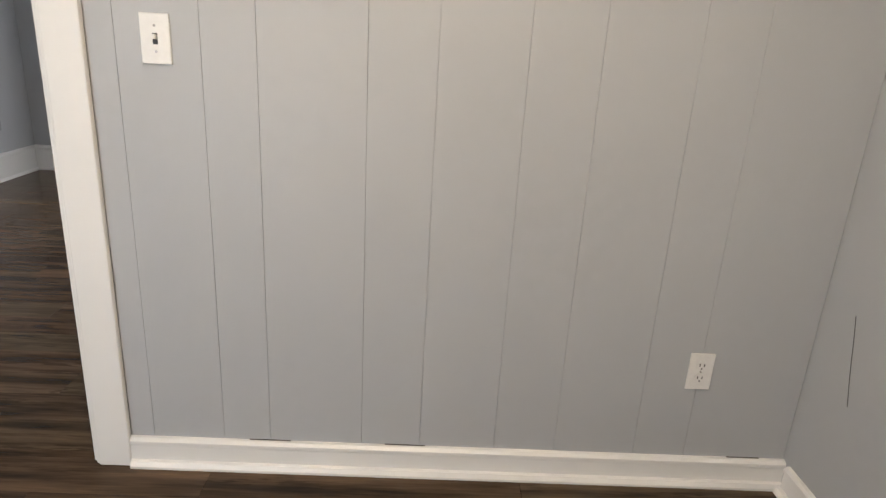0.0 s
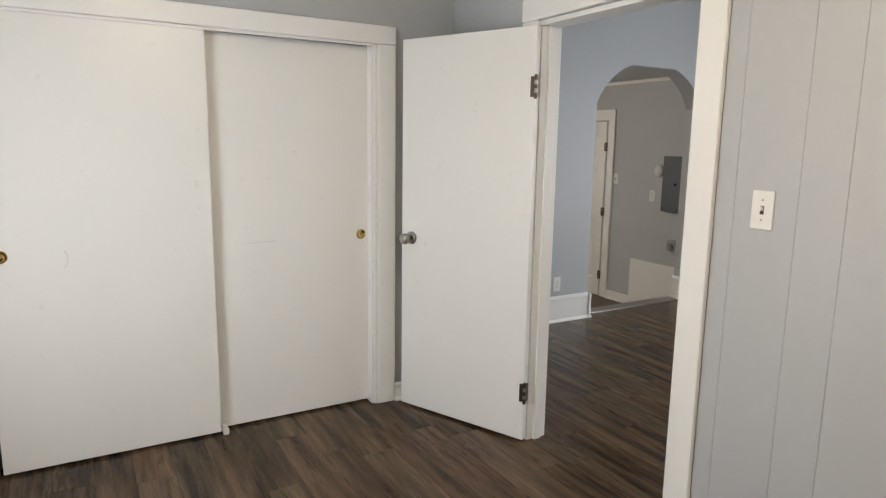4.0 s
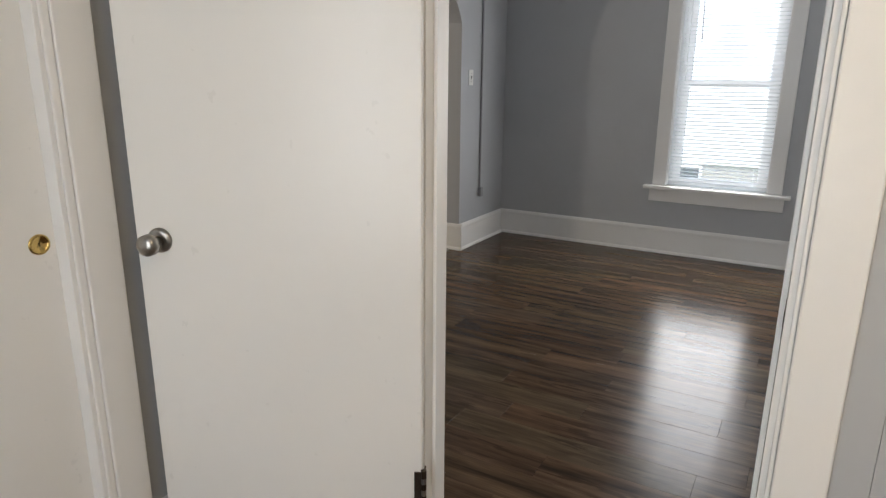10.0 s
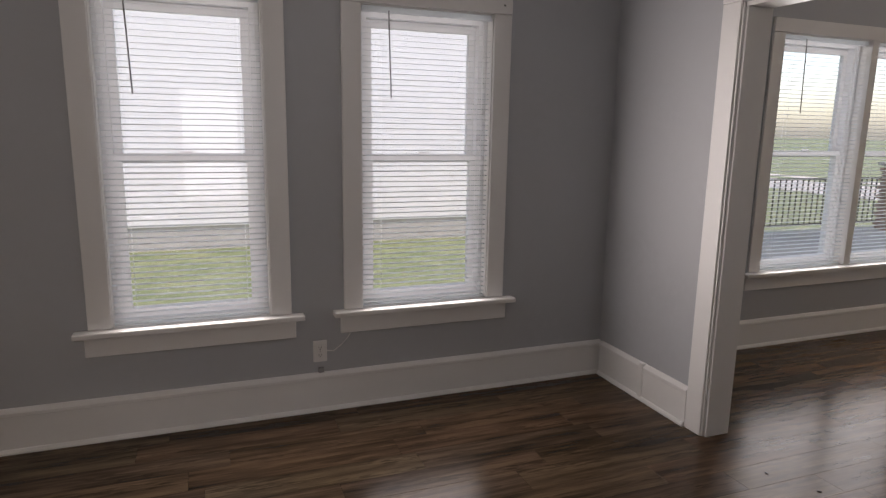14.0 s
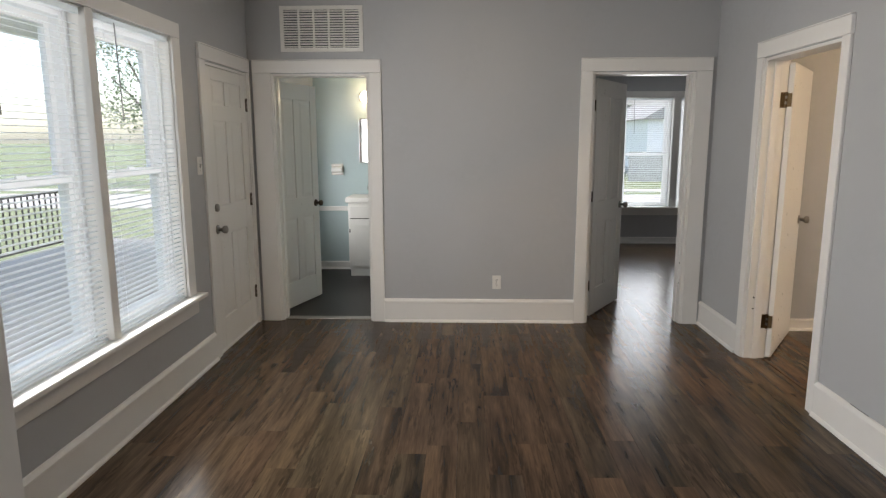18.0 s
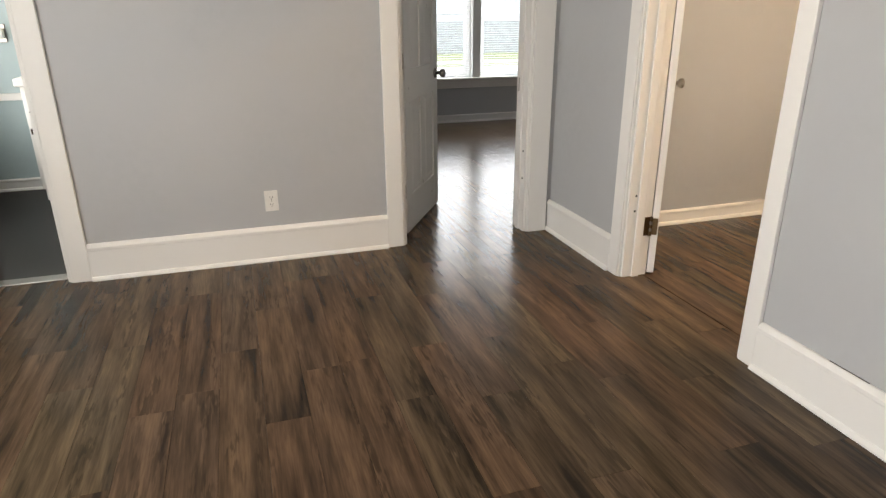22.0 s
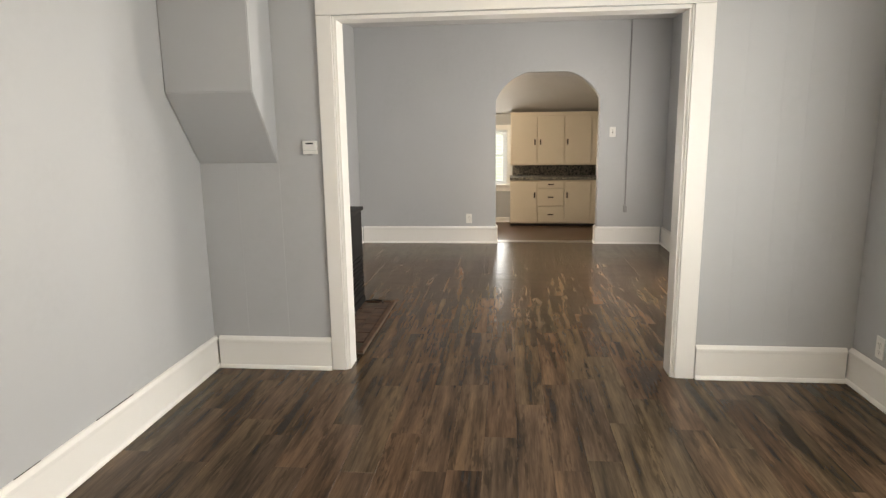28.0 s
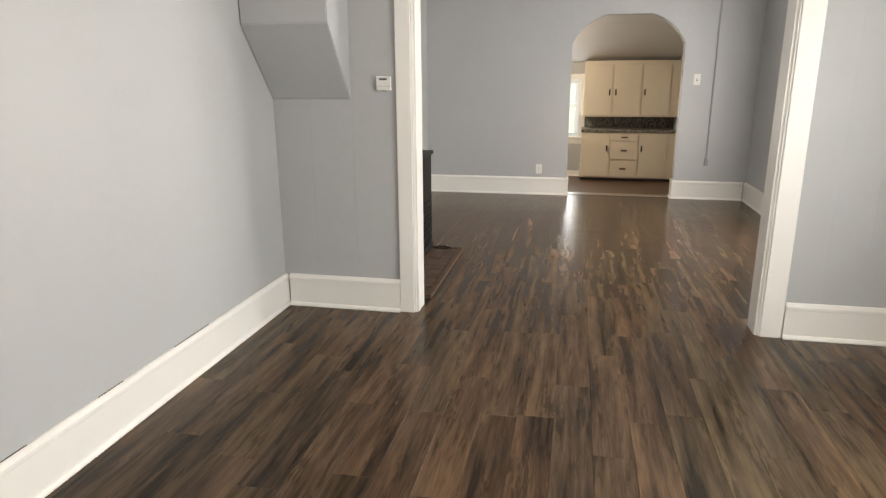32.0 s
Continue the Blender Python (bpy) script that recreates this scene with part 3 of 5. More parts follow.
def closet_frame():
    ob = thing("trim_closet", "white painted casing round the sliding closet doors", "door frame", kind="structure")
    a0, a1, h = -5.972, -4.262, 1.888
    part("casing", strip("x", -3.45, 1, a0 - 0.078, a0 - 0.001, 0, h + 0.001), TRIM, ob)
    part("casing", strip("x", -3.45, 1, a1 + 0.001, a1 + 0.098, 0, h + 0.001), TRIM, ob)
    part("head_casing", strip("x", -3.45, 1, a0 - 0.078, a1 + 0.098, h + 0.002, h + 0.09, 0.022), TRIM, ob)
    part("inner_bead", strip("x", -3.45, 1, a1 - 0.02, a1, 0, h, 0.012, 0.003), TRIM, ob)
    part("jamb", block(-3.565, -3.452, a1 - 0.03, a1 - 0.001, 0, h, 0.002), TRIM, ob)
    part("head_track", block(-3.565, -3.452, a0 + 0.001, a1 - 0.031, h - 0.003, h - 0.0005), BRONZE, ob, "dark steel closet track")
    part("head_bead", strip("x", -3.45, 1, a0 + 0.001, a1 - 0.021, h - 0.012, h + 0.001, 0.012, 0.003), TRIM, ob)
    part("floor_guide", block(-3.52, -3.43, -5.075, -5.05, 0.0, 0.03, 0.003), PLATE, ob)


closet_frame()


# ---- doors ----
def knob(parent, m, mat, both=True, r=0.028):
    """A door knob on a rose; local z points out of the door."""
    for sgn in ((1, -1) if both else (1,)):
        k = part("knob", lathe([(0.012, 0.0), (0.012, 0.035), (r * 0.8, 0.04), (r, 0.052), (r * 0.96, 0.066), (r * 0.6, 0.073), (0.004, 0.075)], 24), mat, parent, "round metal door knob", m @ (Matrix.Identity(4) if sgn == 1 else Matrix.Translation((0, 0, -0.036)) @ Matrix.Rotation(math.pi, 4, "X")), True)
        part("rose", lathe([(0.033, 0.0), (0.033, 0.004), (0.028, 0.009), (0.012, 0.01)], 28), mat, k, "", None, True)


def hinge(parent, x, y, z, ang, mat=BRONZE):
    """A butt hinge: five knuckles, a pin with ball ends, and two leaves with countersunk screws."""
    h = part("hinge", tube([(0, 0, -0.0445), (0, 0, 0.0445)], 0.0055, 10), STEEL, parent, "metal butt hinge", pose(x, y, z, 0, 0, ang))
    for k in range(5):
        zk = -0.036 + k * 0.018
        part("knuckle", tube([(0, 0, zk - 0.0084), (0, 0, zk + 0.0084)], 0.0075, 12), STEEL if k % 2 else mat, h)
    part("leaf", block(0.002, 0.026, -0.002, 0.002, -0.044, 0.044, 0.0005, 1), mat, h)
    part("leaf", block(-0.002, 0.002, -0.034, 0.001, -0.044, 0.044, 0.0005, 1), mat, h)
    for zz in (-0.03, 0.0, 0.03):
        part("screw", lathe([(0.0038, 0.0), (0.0034, 0.0008), (0.001, 0.0004)], 10, "x"), STEEL, h, "", Matrix.Translation((0.002, -0.02 + (0.006 if zz == 0 else 0), zz)))
        part("screw", lathe([(0.0034, 0.0008), (0.0038, 0.0), (0.002, -0.0004)], 10, "y"), mat, h, "", Matrix.Translation((0.015 + (0.005 if zz == 0 else 0), 0.002, zz)))
    for zz in (-0.048, 0.048):
        part("pin", lathe([(0.008, -0.003), (0.008, 0.003), (0.003, 0.005)], 10), mat, h, "", Matrix.Translation((0, 0, zz)))


def slab_door(name, hx, hy, ang, width, height, label, m_knob=STEEL, hinge_z=(0.25, 1.655), z0=0.012, hinge_mat=BRONZE):
    """A flat hollow-core door; local x runs from the hinge, thickness 0.035 towards local -y."""
    ob = thing(name, label, "door", pose(hx, hy, 0, 0, 0, ang))
    part("slab", block(0, width, -0.035, 0, z0, height, 0.003), DOORW, ob)
    knob(ob, pose(width - 0.065, 0, 0.922, -90, 0, 0), m_knob)
    part("latch_plate", block(width - 0.0005, width + 0.001, -0.028, -0.008, 0.893, 0.951, 0.0004, 1), m_knob, ob)
    for z in hinge_z:
        hinge(ob, -0.006, 0.005, z, 0, hinge_mat)
    return ob


def panel_door(name, hx, hy, ang, width, height, rows, label, mat=DOORW, knob_mat=BRONZE, hinges=(0.28, 1.05, 1.8), knob_z=0.93, z0=0.012, flip=False, deadbolt=0):
    """Stiles and rails with sunk raised panels. rows: (z0, z1) of each pair of panels. Local x from the hinge, thickness towards -y."""
    ob = thing(name, label, "door", pose(hx, hy, 0, 0, 0, ang))
    st, mull = 0.105, 0.09
    part("core", block(0.002, width - 0.002, -0.026, -0.010, z0 + 0.002, height - 0.002), mat, ob)
    part("stile", block(0, st, -0.036, 0, z0, height, 0.003), mat, ob)
    part("stile", block(width - st, width, -0.036, 0, z0, height, 0.003), mat, ob)
    c = width / 2
    zs = [z0] + [v for r in rows for v in r] + [height]
    for a, b in zip(zs[0::2], zs[1::2]):
        part("rail", block(st + 0.0005, width - st - 0.0005, -0.0355, -0.0005, a, b, 0.003), mat, ob)
    for a, b in rows:
        part("mullion", block(c - mull / 2, c + mull / 2, -0.035, -0.001, a + 0.0005, b - 0.0005, 0.003), mat, ob)
        for p0, p1 in ((st, c - mull / 2), (c + mull / 2, width - st)):
            bm = bmesh.new()
            for ya, yb in ((-0.0105, -0.003), (-0.0255, -0.033)):
                o = [bm.verts.new((x, ya, z)) for x, z in ((p0 + 0.012, a + 0.012), (p1 - 0.012, a + 0.012), (p1 - 0.012, b - 0.012), (p0 + 0.012, b - 0.012))]
                i = [bm.verts.new((x, yb, z)) for x, z in ((p0 + 0.04, a + 0.04), (p1 - 0.04, a + 0.04), (p1 - 0.04, b - 0.04), (p0 + 0.04, b - 0.04))]
                for k in range(4):
                    bm.faces.new((o[k], o[(k + 1) % 4], i[(k + 1) % 4], i[k]))
                bm.faces.new(i)
            part("panel", bm, mat, ob)
    knob(ob, pose(width - 0.065, 0, knob_z, -90, 0, 0), knob_mat)
    if deadbolt:
        part("deadbolt", lathe([(0.028, 0.0), (0.028, 0.012), (0.022, 0.018), (0.006, 0.02)], 24), knob_mat, ob, "round deadbolt", pose(width - 0.065, 0, deadbolt, -90, 0, 0), True)
    for z in hinges:
        hinge(ob, -0.006, 0.005 if not flip else -0.041, z, 0 if not flip else 180)
    return ob


def facing(x0, y0, x1, y1):
    return math.degrees(math.atan2(y1 - y0, x1 - x0))


# bedroom door stands open against the closet corner
slab_door("bedroom_door", -2.690, -3.850, facing(-2.690, -3.850, -3.375, -4.150), 0.752, 1.912, "white painted flat door standing open beside the closet")
SIX = ((0.24, 0.84), (1.06, 1.66), (1.77, 1.94))
FOUR = ((0.24, 0.82), (1.0, 1.88))
side(EAST)
panel_door("exterior_door", 4.108, 0.022, 180, 0.785, 2.027, SIX, "white six-panel exterior door, closed", knob_mat=STEEL, knob_z=0.90, deadbolt=1.055)
panel_door("bathroom_door", 4.435, -0.078, facing(4.435, -0.078, 5.10, -0.280), 0.695, 2.02, FOUR, "white four-panel bathroom door standing open")
panel_door("front_room_door", 4.385, -2.785, facing(4.385, -2.785, 4.99, -3.16), 0.74, 2.02, FOUR, "white four-panel door opened into the front room", knob_mat=STEEL)
slab_door("side_room_door", 3.348, -3.853, facing(3.335, -3.868, 3.965, -4.31), 0.755, 2.02, "white flat door opened against the wall", hinge_z=(0.27, 1.78), hinge_mat=WORNBRASS)
side(WEST)


def sliding_door(name, x, y0, y1, z1, pull_y, label, ring):
    ob = thing(name, label, "closet door")
    part("slab", block(x - 0.032, x, y0, y1, 0.012, z1, 0.002), DOORW, ob)
    p = part("finger_pull", lathe([(0.026, 0.0), (0.026, 0.002), (0.022, 0.004), (0.020, 0.0025), (0.019, 0.001), (0.002, 0.0008)], 28), BRASS, ob, "round brass finger pull", pose(x, pull_y, 0.93, 0, 90, 0), True)
    if ring:
        part("knob", lathe([(0.010, 0.0), (0.010, 0.01), (0.017, 0.016), (0.018, 0.022), (0.010, 0.027), (0.002, 0.028)], 24), BRASS, p, "", None, True)
    return ob


sliding_door("closet_door", -3.452, -5.955, -5.082, 1.882, -5.894, "white flat sliding closet door with brass knob", True)
sliding_door("closet_door", -3.500, -5.10, -4.292, 1.882, -4.332, "white flat sliding closet door with brass finger pull", False)


# ---- windows and blinds ----
def sash(parent, name, w, z0, z1, y, rail=0.038, bottom=0.045):
    s = part(name, None or frame_mesh(-w / 2, w / 2, z0, z1, y - 0.016, y + 0.016, rail, bottom), PVC, parent)
    g = part("pane", block(-w / 2 + rail - 0.004, w / 2 - rail + 0.004, y - 0.002, y + 0.002, z0 + bottom - 0.004, z1 - rail + 0.004), GLASS, s)
    g.visible_shadow = False
    return s


def frame_mesh(x0, x1, z0, z1, y0, y1, rail, bottom):
    bm = bmesh.new()
    box_into(bm, x0, x0 + rail, y0, y1, z0, z1)
    box_into(bm, x1 - rail, x1, y0, y1, z0, z1)
    box_into(bm, x0 + rail, x1 - rail, y0, y1, z0, z0 + bottom)
    box_into(bm, x0 + rail, x1 - rail, y0, y1, z1 - rail, z1)
    return bm


def window(name, m, units, z0, z1, meet, sill_z, cas=0.1, label="white double-hung window with painted wooden casing", depth=0.18, apron=0.1):
    """units: list of (centre x, clear width). Local y points outwards, wall face at y = 0."""
    ob = thing(name, label, "window", m, kind="structure")
    x0, x1 = units[0][0] - units[0][1] / 2, units[-1][0] + units[-1][1] / 2
    part("casing", block(x0 - cas, x0, -0.02, -0.0005, sill_z, z1 + 0.001, 0.004), TRIM, ob)
    part("casing", block(x1, x1 + cas, -0.02, -0.0005, sill_z, z1 + 0.001, 0.004), TRIM, ob)
    part("head_casing", block(x0 - cas, x1 + cas, -0.023, -0.0005, z1 + 0.002, z1 + 0.09, 0.004), TRIM, ob)
    part("window_sill", block(x0 - cas - 0.06, x1 + cas + 0.06, -0.072, 0.0, sill_z - 0.028, sill_z - 0.001, 0.006), TRIM, ob)
    part("window_sill", block(x0 + 0.001, x1 - 0.001, 0.0005, depth, sill_z - 0.026, sill_z - 0.002, 0.002), TRIM, ob)
    part("apron", block(x0 - cas - 0.02, x1 + cas + 0.02, -0.02, -0.0005, sill_z - 0.028 - apron, sill_z - 0.029, 0.004), TRIM, ob)
    part("jamb", block(x0 - 0.018, x0 + 0.004, 0.0, depth, sill_z, z1 + 0.015, 0.002), TRIM, ob)
    part("jamb", block(x1 - 0.004, x1 + 0.018, 0.0, depth, sill_z, z1 + 0.015, 0.002), TRIM, ob)
    part("head_jamb", block(x0 + 0.0045, x1 - 0.0045, 0.0, depth, z1 - 0.004, z1 + 0.016, 0.002), TRIM, ob)
    for (ca, wa), (cb, wb) in zip(units, units[1:]):
        part("mullion", block(ca + wa / 2, cb - wb / 2, -0.02, depth - 0.02, sill_z, z1 + 0.0015, 0.004), TRIM, ob)
    for c, w in units:
        e = thing_part("sash_frame", ob, c)
        part("vinyl_lip", frame_mesh(-w / 2 + 0.0055, w / 2 - 0.0055, sill_z + 0.0015, z1 - 0.0055, 0.062, 0.0745, 0.02, 0.012), PVC, e)
        part("vinyl_frame", frame_mesh(-w / 2 + 0.005, w / 2 - 0.005, sill_z + 0.001, z1 - 0.005, 0.075, 0.16, 0.044, 0.016), PVC, e)
        iw = w - 0.096
        sash(e, "upper_sash", iw, meet - 0.018, z1 - 0.053, 0.138)
        sash(e, "lower_sash", iw, sill_z + 0.018, meet + 0.026, 0.10, 0.034, 0.042)
        part("latch", block(-0.03, 0.03, 0.07, 0.084, meet + 0.027, meet + 0.04, 0.003), PVC, e)
    return ob


def thing_part(name, parent, x):
    ob = new(name)
    ob.parent = parent
    ob.matrix_basis = Matrix.Translation((x, 0, 0))
    return ob


def slat_mesh(w, tilt=8.0):
    """A thin crowned slat across the window, lightly tilted."""
    bm = bmesh.new()
    a = radians(tilt)
    prof = [(-0.0125, 0.0), (-0.005, 0.0022), (0.005, 0.0022), (0.0125, 0.0), (0.005, 0.0014), (-0.005, 0.0014)]
    prof = [(y * math.cos(a) - z * math.sin(a), y * math.sin(a) + z * math.cos(a)) for y, z in prof]
    l = [bm.verts.new((-w / 2, y, z)) for y, z in prof]
    r = [bm.verts.new((w / 2, y, z)) for y, z in prof]
    for i in range(6):
        bm.faces.new((l[i], l[(i + 1) % 6], r[(i + 1) % 6], r[i]))
    return mesh_of("slat", bm, SLATM)


SLATS = {}


def blind(m, w, z0, z1, wand_x=-0.22, wand_len=0.5, tilt=8.0, label="white mini blind with open slats in the window", pitch=0.0272):
    ob = thing("mini_blind", label, "blind", m, "window blinds")
    part("headrail", block(-w / 2, w / 2, -0.014, 0.014, z1 - 0.028, z1, 0.002), SLATM, ob)
    part("bottom_rail", block(-w / 2, w / 2, -0.011, 0.011, z0, z0 + 0.012, 0.003), SLATM, ob)
    key = (round(w, 3), tilt)
    if key not in SLATS:
        SLATS[key] = slat_mesh(w, tilt)
    k = int((z1 - 0.035 - z0 - 0.02) / pitch)
    for i in range(k):
        part("slat", SLATS[key], None, ob, "", Matrix.Translation((random.uniform(-0.001, 0.001), 0, z0 + 0.03 + i * pitch)) @ Matrix.Rotation(random.uniform(-0.0012, 0.0012), 4, "Y"))
    for x in (-w * 0.36, w * 0.36):
        for y in (-0.0135, 0.0135):
            part("ladder_cord", block(x - 0.0006, x + 0.0006, y - 0.0006, y + 0.0006, z0 + 0.01, z1 - 0.02), SLATM, ob)
    part("wand", tube([(wand_x, -0.022, z1 - 0.02), (wand_x, -0.024, z1 - 0.06), (wand_x + 0.012, -0.026, z1 - wand_len)], 0.0035, 8), CORD, ob, "grey plastic tilt wand")
    return ob


def at_wall(x, y, ang):
    return pose(x, y, 0, 0, 0, ang)


def window_set(name, x, y, ang, units, z1, meet, sill_z, bl, **kw):
    """A window with one blind to each unit; bl: (wand offset, wand length)."""
    window(name, at_wall(x, y, ang), units, None, z1, meet, sill_z, **kw)
    for (c, w), (wx, wl) in zip(units, bl):
        blind(at_wall(x, y, ang) @ Matrix.Translation((c, 0.018, 0)), w - 0.018, sill_z + 0.004, z1 - 0.006, wx, wl)


# dining room
window_set("window_1", -2.4985, 0.02, 0, [(0, 0.715)], 2.075, 1.317, 0.545, [(-0.215, 0.46)])
window_set("window_2", -1.314, 0.02, 0, [(0, 0.715)], 2.075, 1.317, 0.545, [(-0.215, 0.44)])
# bedroom
window_set("window_4", -2.28, -6.39, 180, [(0, 0.83)], 1.995, 1.26, 0.405, [(0.05, 0.45)])
window_set("window_8", KX, -2.19, 90, [(0, 0.64)], 1.36, 0.9, 0.355, [(-0.2, 0.3)])
side(EAST)
# living room, a pair in one frame
window_set("window_3", 1.985, 0.02, 0, [(-0.4375, 0.81), (0.4375, 0.81)], 2.13, 1.345, 0.545, [(-0.20, 0.5), (-0.20, 0.5)])
# side room
window_set("window_5", 2.29, -6.27, 180, [(0, 0.76)], 1.99, 1.24, 0.49, [(0.2, 0.45)])
# front room, a pair
window_set("window_6", 8.4, -4.76, -90, [(-0.41, 0.72), (0.41, 0.72)], 2.11, 1.3, 0.55, [(-0.2, 0.5), (-0.2, 0.5)])
# bathroom
window_set("window_7", 5.6, 0.02, 0, [(0, 0.76)], 1.98, 1.3, 0.625, [(-0.2, 0.3)])
side(WEST)


# ---- switches, outlets and small fixtures ----
def plate(parent, w=0.072, h=0.116):
    return part("plate", block(-w / 2, w / 2, -0.006, -0.0003, -h / 2, h / 2, 0.0022), PLATE, parent)


def outlet(m, label="white duplex outlet on the wall"):
    ob = thing("outlet", label, "outlet", m)
    plate(ob)
    for z in (-0.02, 0.02):
        r = part("receptacle", lathe([(0.0165, -0.0085), (0.0165, -0.0055), (0.0165, -0.001)], 20, "y"), PLATE, ob, "", Matrix.Translation((0, 0, z)))
        for x in (-0.0065, 0.0065):
            part("slot", block(x - 0.0012, x + 0.0012, -0.0092, -0.0080, -0.002, 0.007), SLOT, r)
        part("slot", lathe([(0.0025, -0.0092), (0.0025, -0.008)], 10, "y"), SLOT, r, "", Matrix.Translation((0, 0, -0.0085)))
    part("screw", lathe([(0.003, -0.0075), (0.003, -0.004)], 10, "y"), STEEL, ob)
    return ob


def switch(m, label="white toggle light switch on the wall", w=0.072):
    ob = thing("light_switch", label, "switch", m)
    plate(ob, w, 0.118)
    part("surround", block(-0.006, 0.006, -0.0072, -0.005, -0.013, 0.013, 0.0005, 1), SLOT, ob, "dark slot round the toggle")
    part("toggle", block(-0.0045, 0.0045, -0.018, -0.006, -0.001, 0.011, 0.0015), PLATE, ob)
    for z in (-0.03, 0.03):
        part("screw", lathe([(0.003, -0.0075), (0.003, -0.004)], 10, "y"), STEEL, ob, "", Matrix.Translation((0, 0, z)))
    return ob


def on(x, y, z, facing_deg):
    """A fixture's pose: local -y points into the room."""
    return pose(x, y, z, 0, 0, facing_deg)


switch(on(-1.60, -3.815, 1.22, 0))
outlet(on(-0.115, -3.815, 0.385, 0))
outlet(on(-1.90, 0.02, 0.326, 0))
outlet(on(-4.27, -2.33, 0.31, 90))
switch(on(-4.27, -0.615, 1.349, 90))
side(EAST)
outlet(on(4.20, -2.0, 0.345, -90))
outlet(on(0.232, 0.02, 0.29, 0))
outlet(on(0.632, 0.02, 1.129, 0))
switch(on(3.14, 0.02, 1.36, 0))
side(WEST)


def conduit():
    ob = thing("cable_conduit", "grey surface-mounted cable conduit running down the wall", "conduit")
    part("pipe", block(-4.268, -4.252, -0.444, -0.428, 0.46, CZ - 0.002, 0.004), CORD, ob)
    part("end_box", block(-4.268, -4.236, -0.456, -0.416, 0.39, 0.47, 0.005), CORD, ob)


conduit()


def soffit():
    """Boxed-in flue in the corner with a sloping underside."""
    x0, xf, y0, y1 = -0.018, 0.30, -3.703, -3.226
    bm = bmesh.new()
    side = [(x0, 1.25), (xf, 1.64), (xf, CZ - 0.002), (x0, CZ - 0.002)]
    a = [bm.verts.new((x, y0, z)) for x, z in side]
    b = [bm.verts.new((x, y1, z)) for x, z in side]
    for i in range(4):
        bm.faces.new((a[i], a[(i + 1) % 4], b[(i + 1) % 4], b[i]))
    bm.faces.new(a)
    bm.faces.new(b[::-1])
    bmesh.ops.bevel(bm, geom=bm.edges[:], offset=0.005, segments=2, affect="EDGES")
    ob = whole("wall_flue_box", bm, WALL, "grey painted boxed flue with a sloping underside", "soffit", "structure")
    part("flue_cover", lathe([(0.098, 0.0), (0.098, 0.004), (0.092, 0.009), (0.080, 0.009), (0.074, 0.005), (0.066, 0.005), (0.060, 0.008), (0.002, 0.009)], 40), WALL, ob, "round painted flue cover", pose(xf, -3.39, 2.2, 0, 90, 0), True)


side(EAST)
soffit()
cover = whole("flue_cover", lathe([(0.132, 0.0), (0.132, 0.004), (0.126, 0.011), (0.112, 0.024), (0.088, 0.035), (0.055, 0.042), (0.002, 0.045)], 40), WALL, "round domed flue cover painted like the wall", "flue cover", m=pose(0.164, 0.02, 1.60, 90, 0, 0), smooth=True)
part("clip", block(-0.012, 0.012, -0.146, -0.128, 0.001, 0.016, 0.003), WALL, cover, "small metal spring clip", pose(0.075, 0.0, 0.0))
part("wall_crack", tube([(0.09, 0.0192, 1.381), (0.15, 0.0190, 1.379), (0.22, 0.0190, 1.3795), (0.29, 0.0192, 1.378)], 0.0012, 6), WALL, bpy.data.objects["wall_north_living"], "fine painted-over crack")


def thermostat():
    ob = thing("thermostat", "small white thermostat on the wall", "thermostat", on(-0.02, -3.03, 1.34, 90))
    part("body", block(-0.042, 0.042, -0.024, 0, -0.038, 0.038, 0.005), PLATE, ob)
    part("display", block(-0.022, 0.022, -0.0255, -0.0235, 0.018, 0.027, 0.0008, 1), SLOT, ob, "narrow dark window")
    part("cover_seam", block(-0.041, 0.041, -0.0246, -0.0238, -0.016, -0.0145), CORD, ob)
    part("lever", block(-0.016, 0.016, -0.022, -0.01, -0.045, -0.0365, 0.001, 1), CORD, ob)


thermostat()


def wall_vent():
    ob = thing("return_vent", "white louvred return air grille above the bathroom door", "vent", on(4.20, -0.59, 2.393, -90))
    w, h = 0.66, 0.35
    part("frame", frame_mesh(-w / 2, w / 2, -h / 2, h / 2, -0.014, -0.001, 0.03, 0.03), PLATE, ob)
    part("backing", block(-w / 2 + 0.02, w / 2 - 0.02, -0.002, -0.0005, -h / 2 + 0.02, h / 2 - 0.02), GREYMETAL, ob)
    n = 15
    me = mesh_of("slat", block(-w / 2 + 0.031, w / 2 - 0.031, -0.0008, 0.0008, -0.006, 0.006), PLATE)
    for i in range(n):
        part("slat", me, None, ob, "", pose(0, -0.008, -h / 2 + 0.04 + i * (h - 0.08) / (n - 1), 40, 0, 0))
    for i in range(1, 5):
        x = -w / 2 + 0.03 + i * (w - 0.06) / 5
        part("bar", block(x - 0.007, x + 0.007, -0.0165, -0.0145 + 0.012, -h / 2 + 0.03, h / 2 - 0.03), PLATE, ob)


wall_vent()


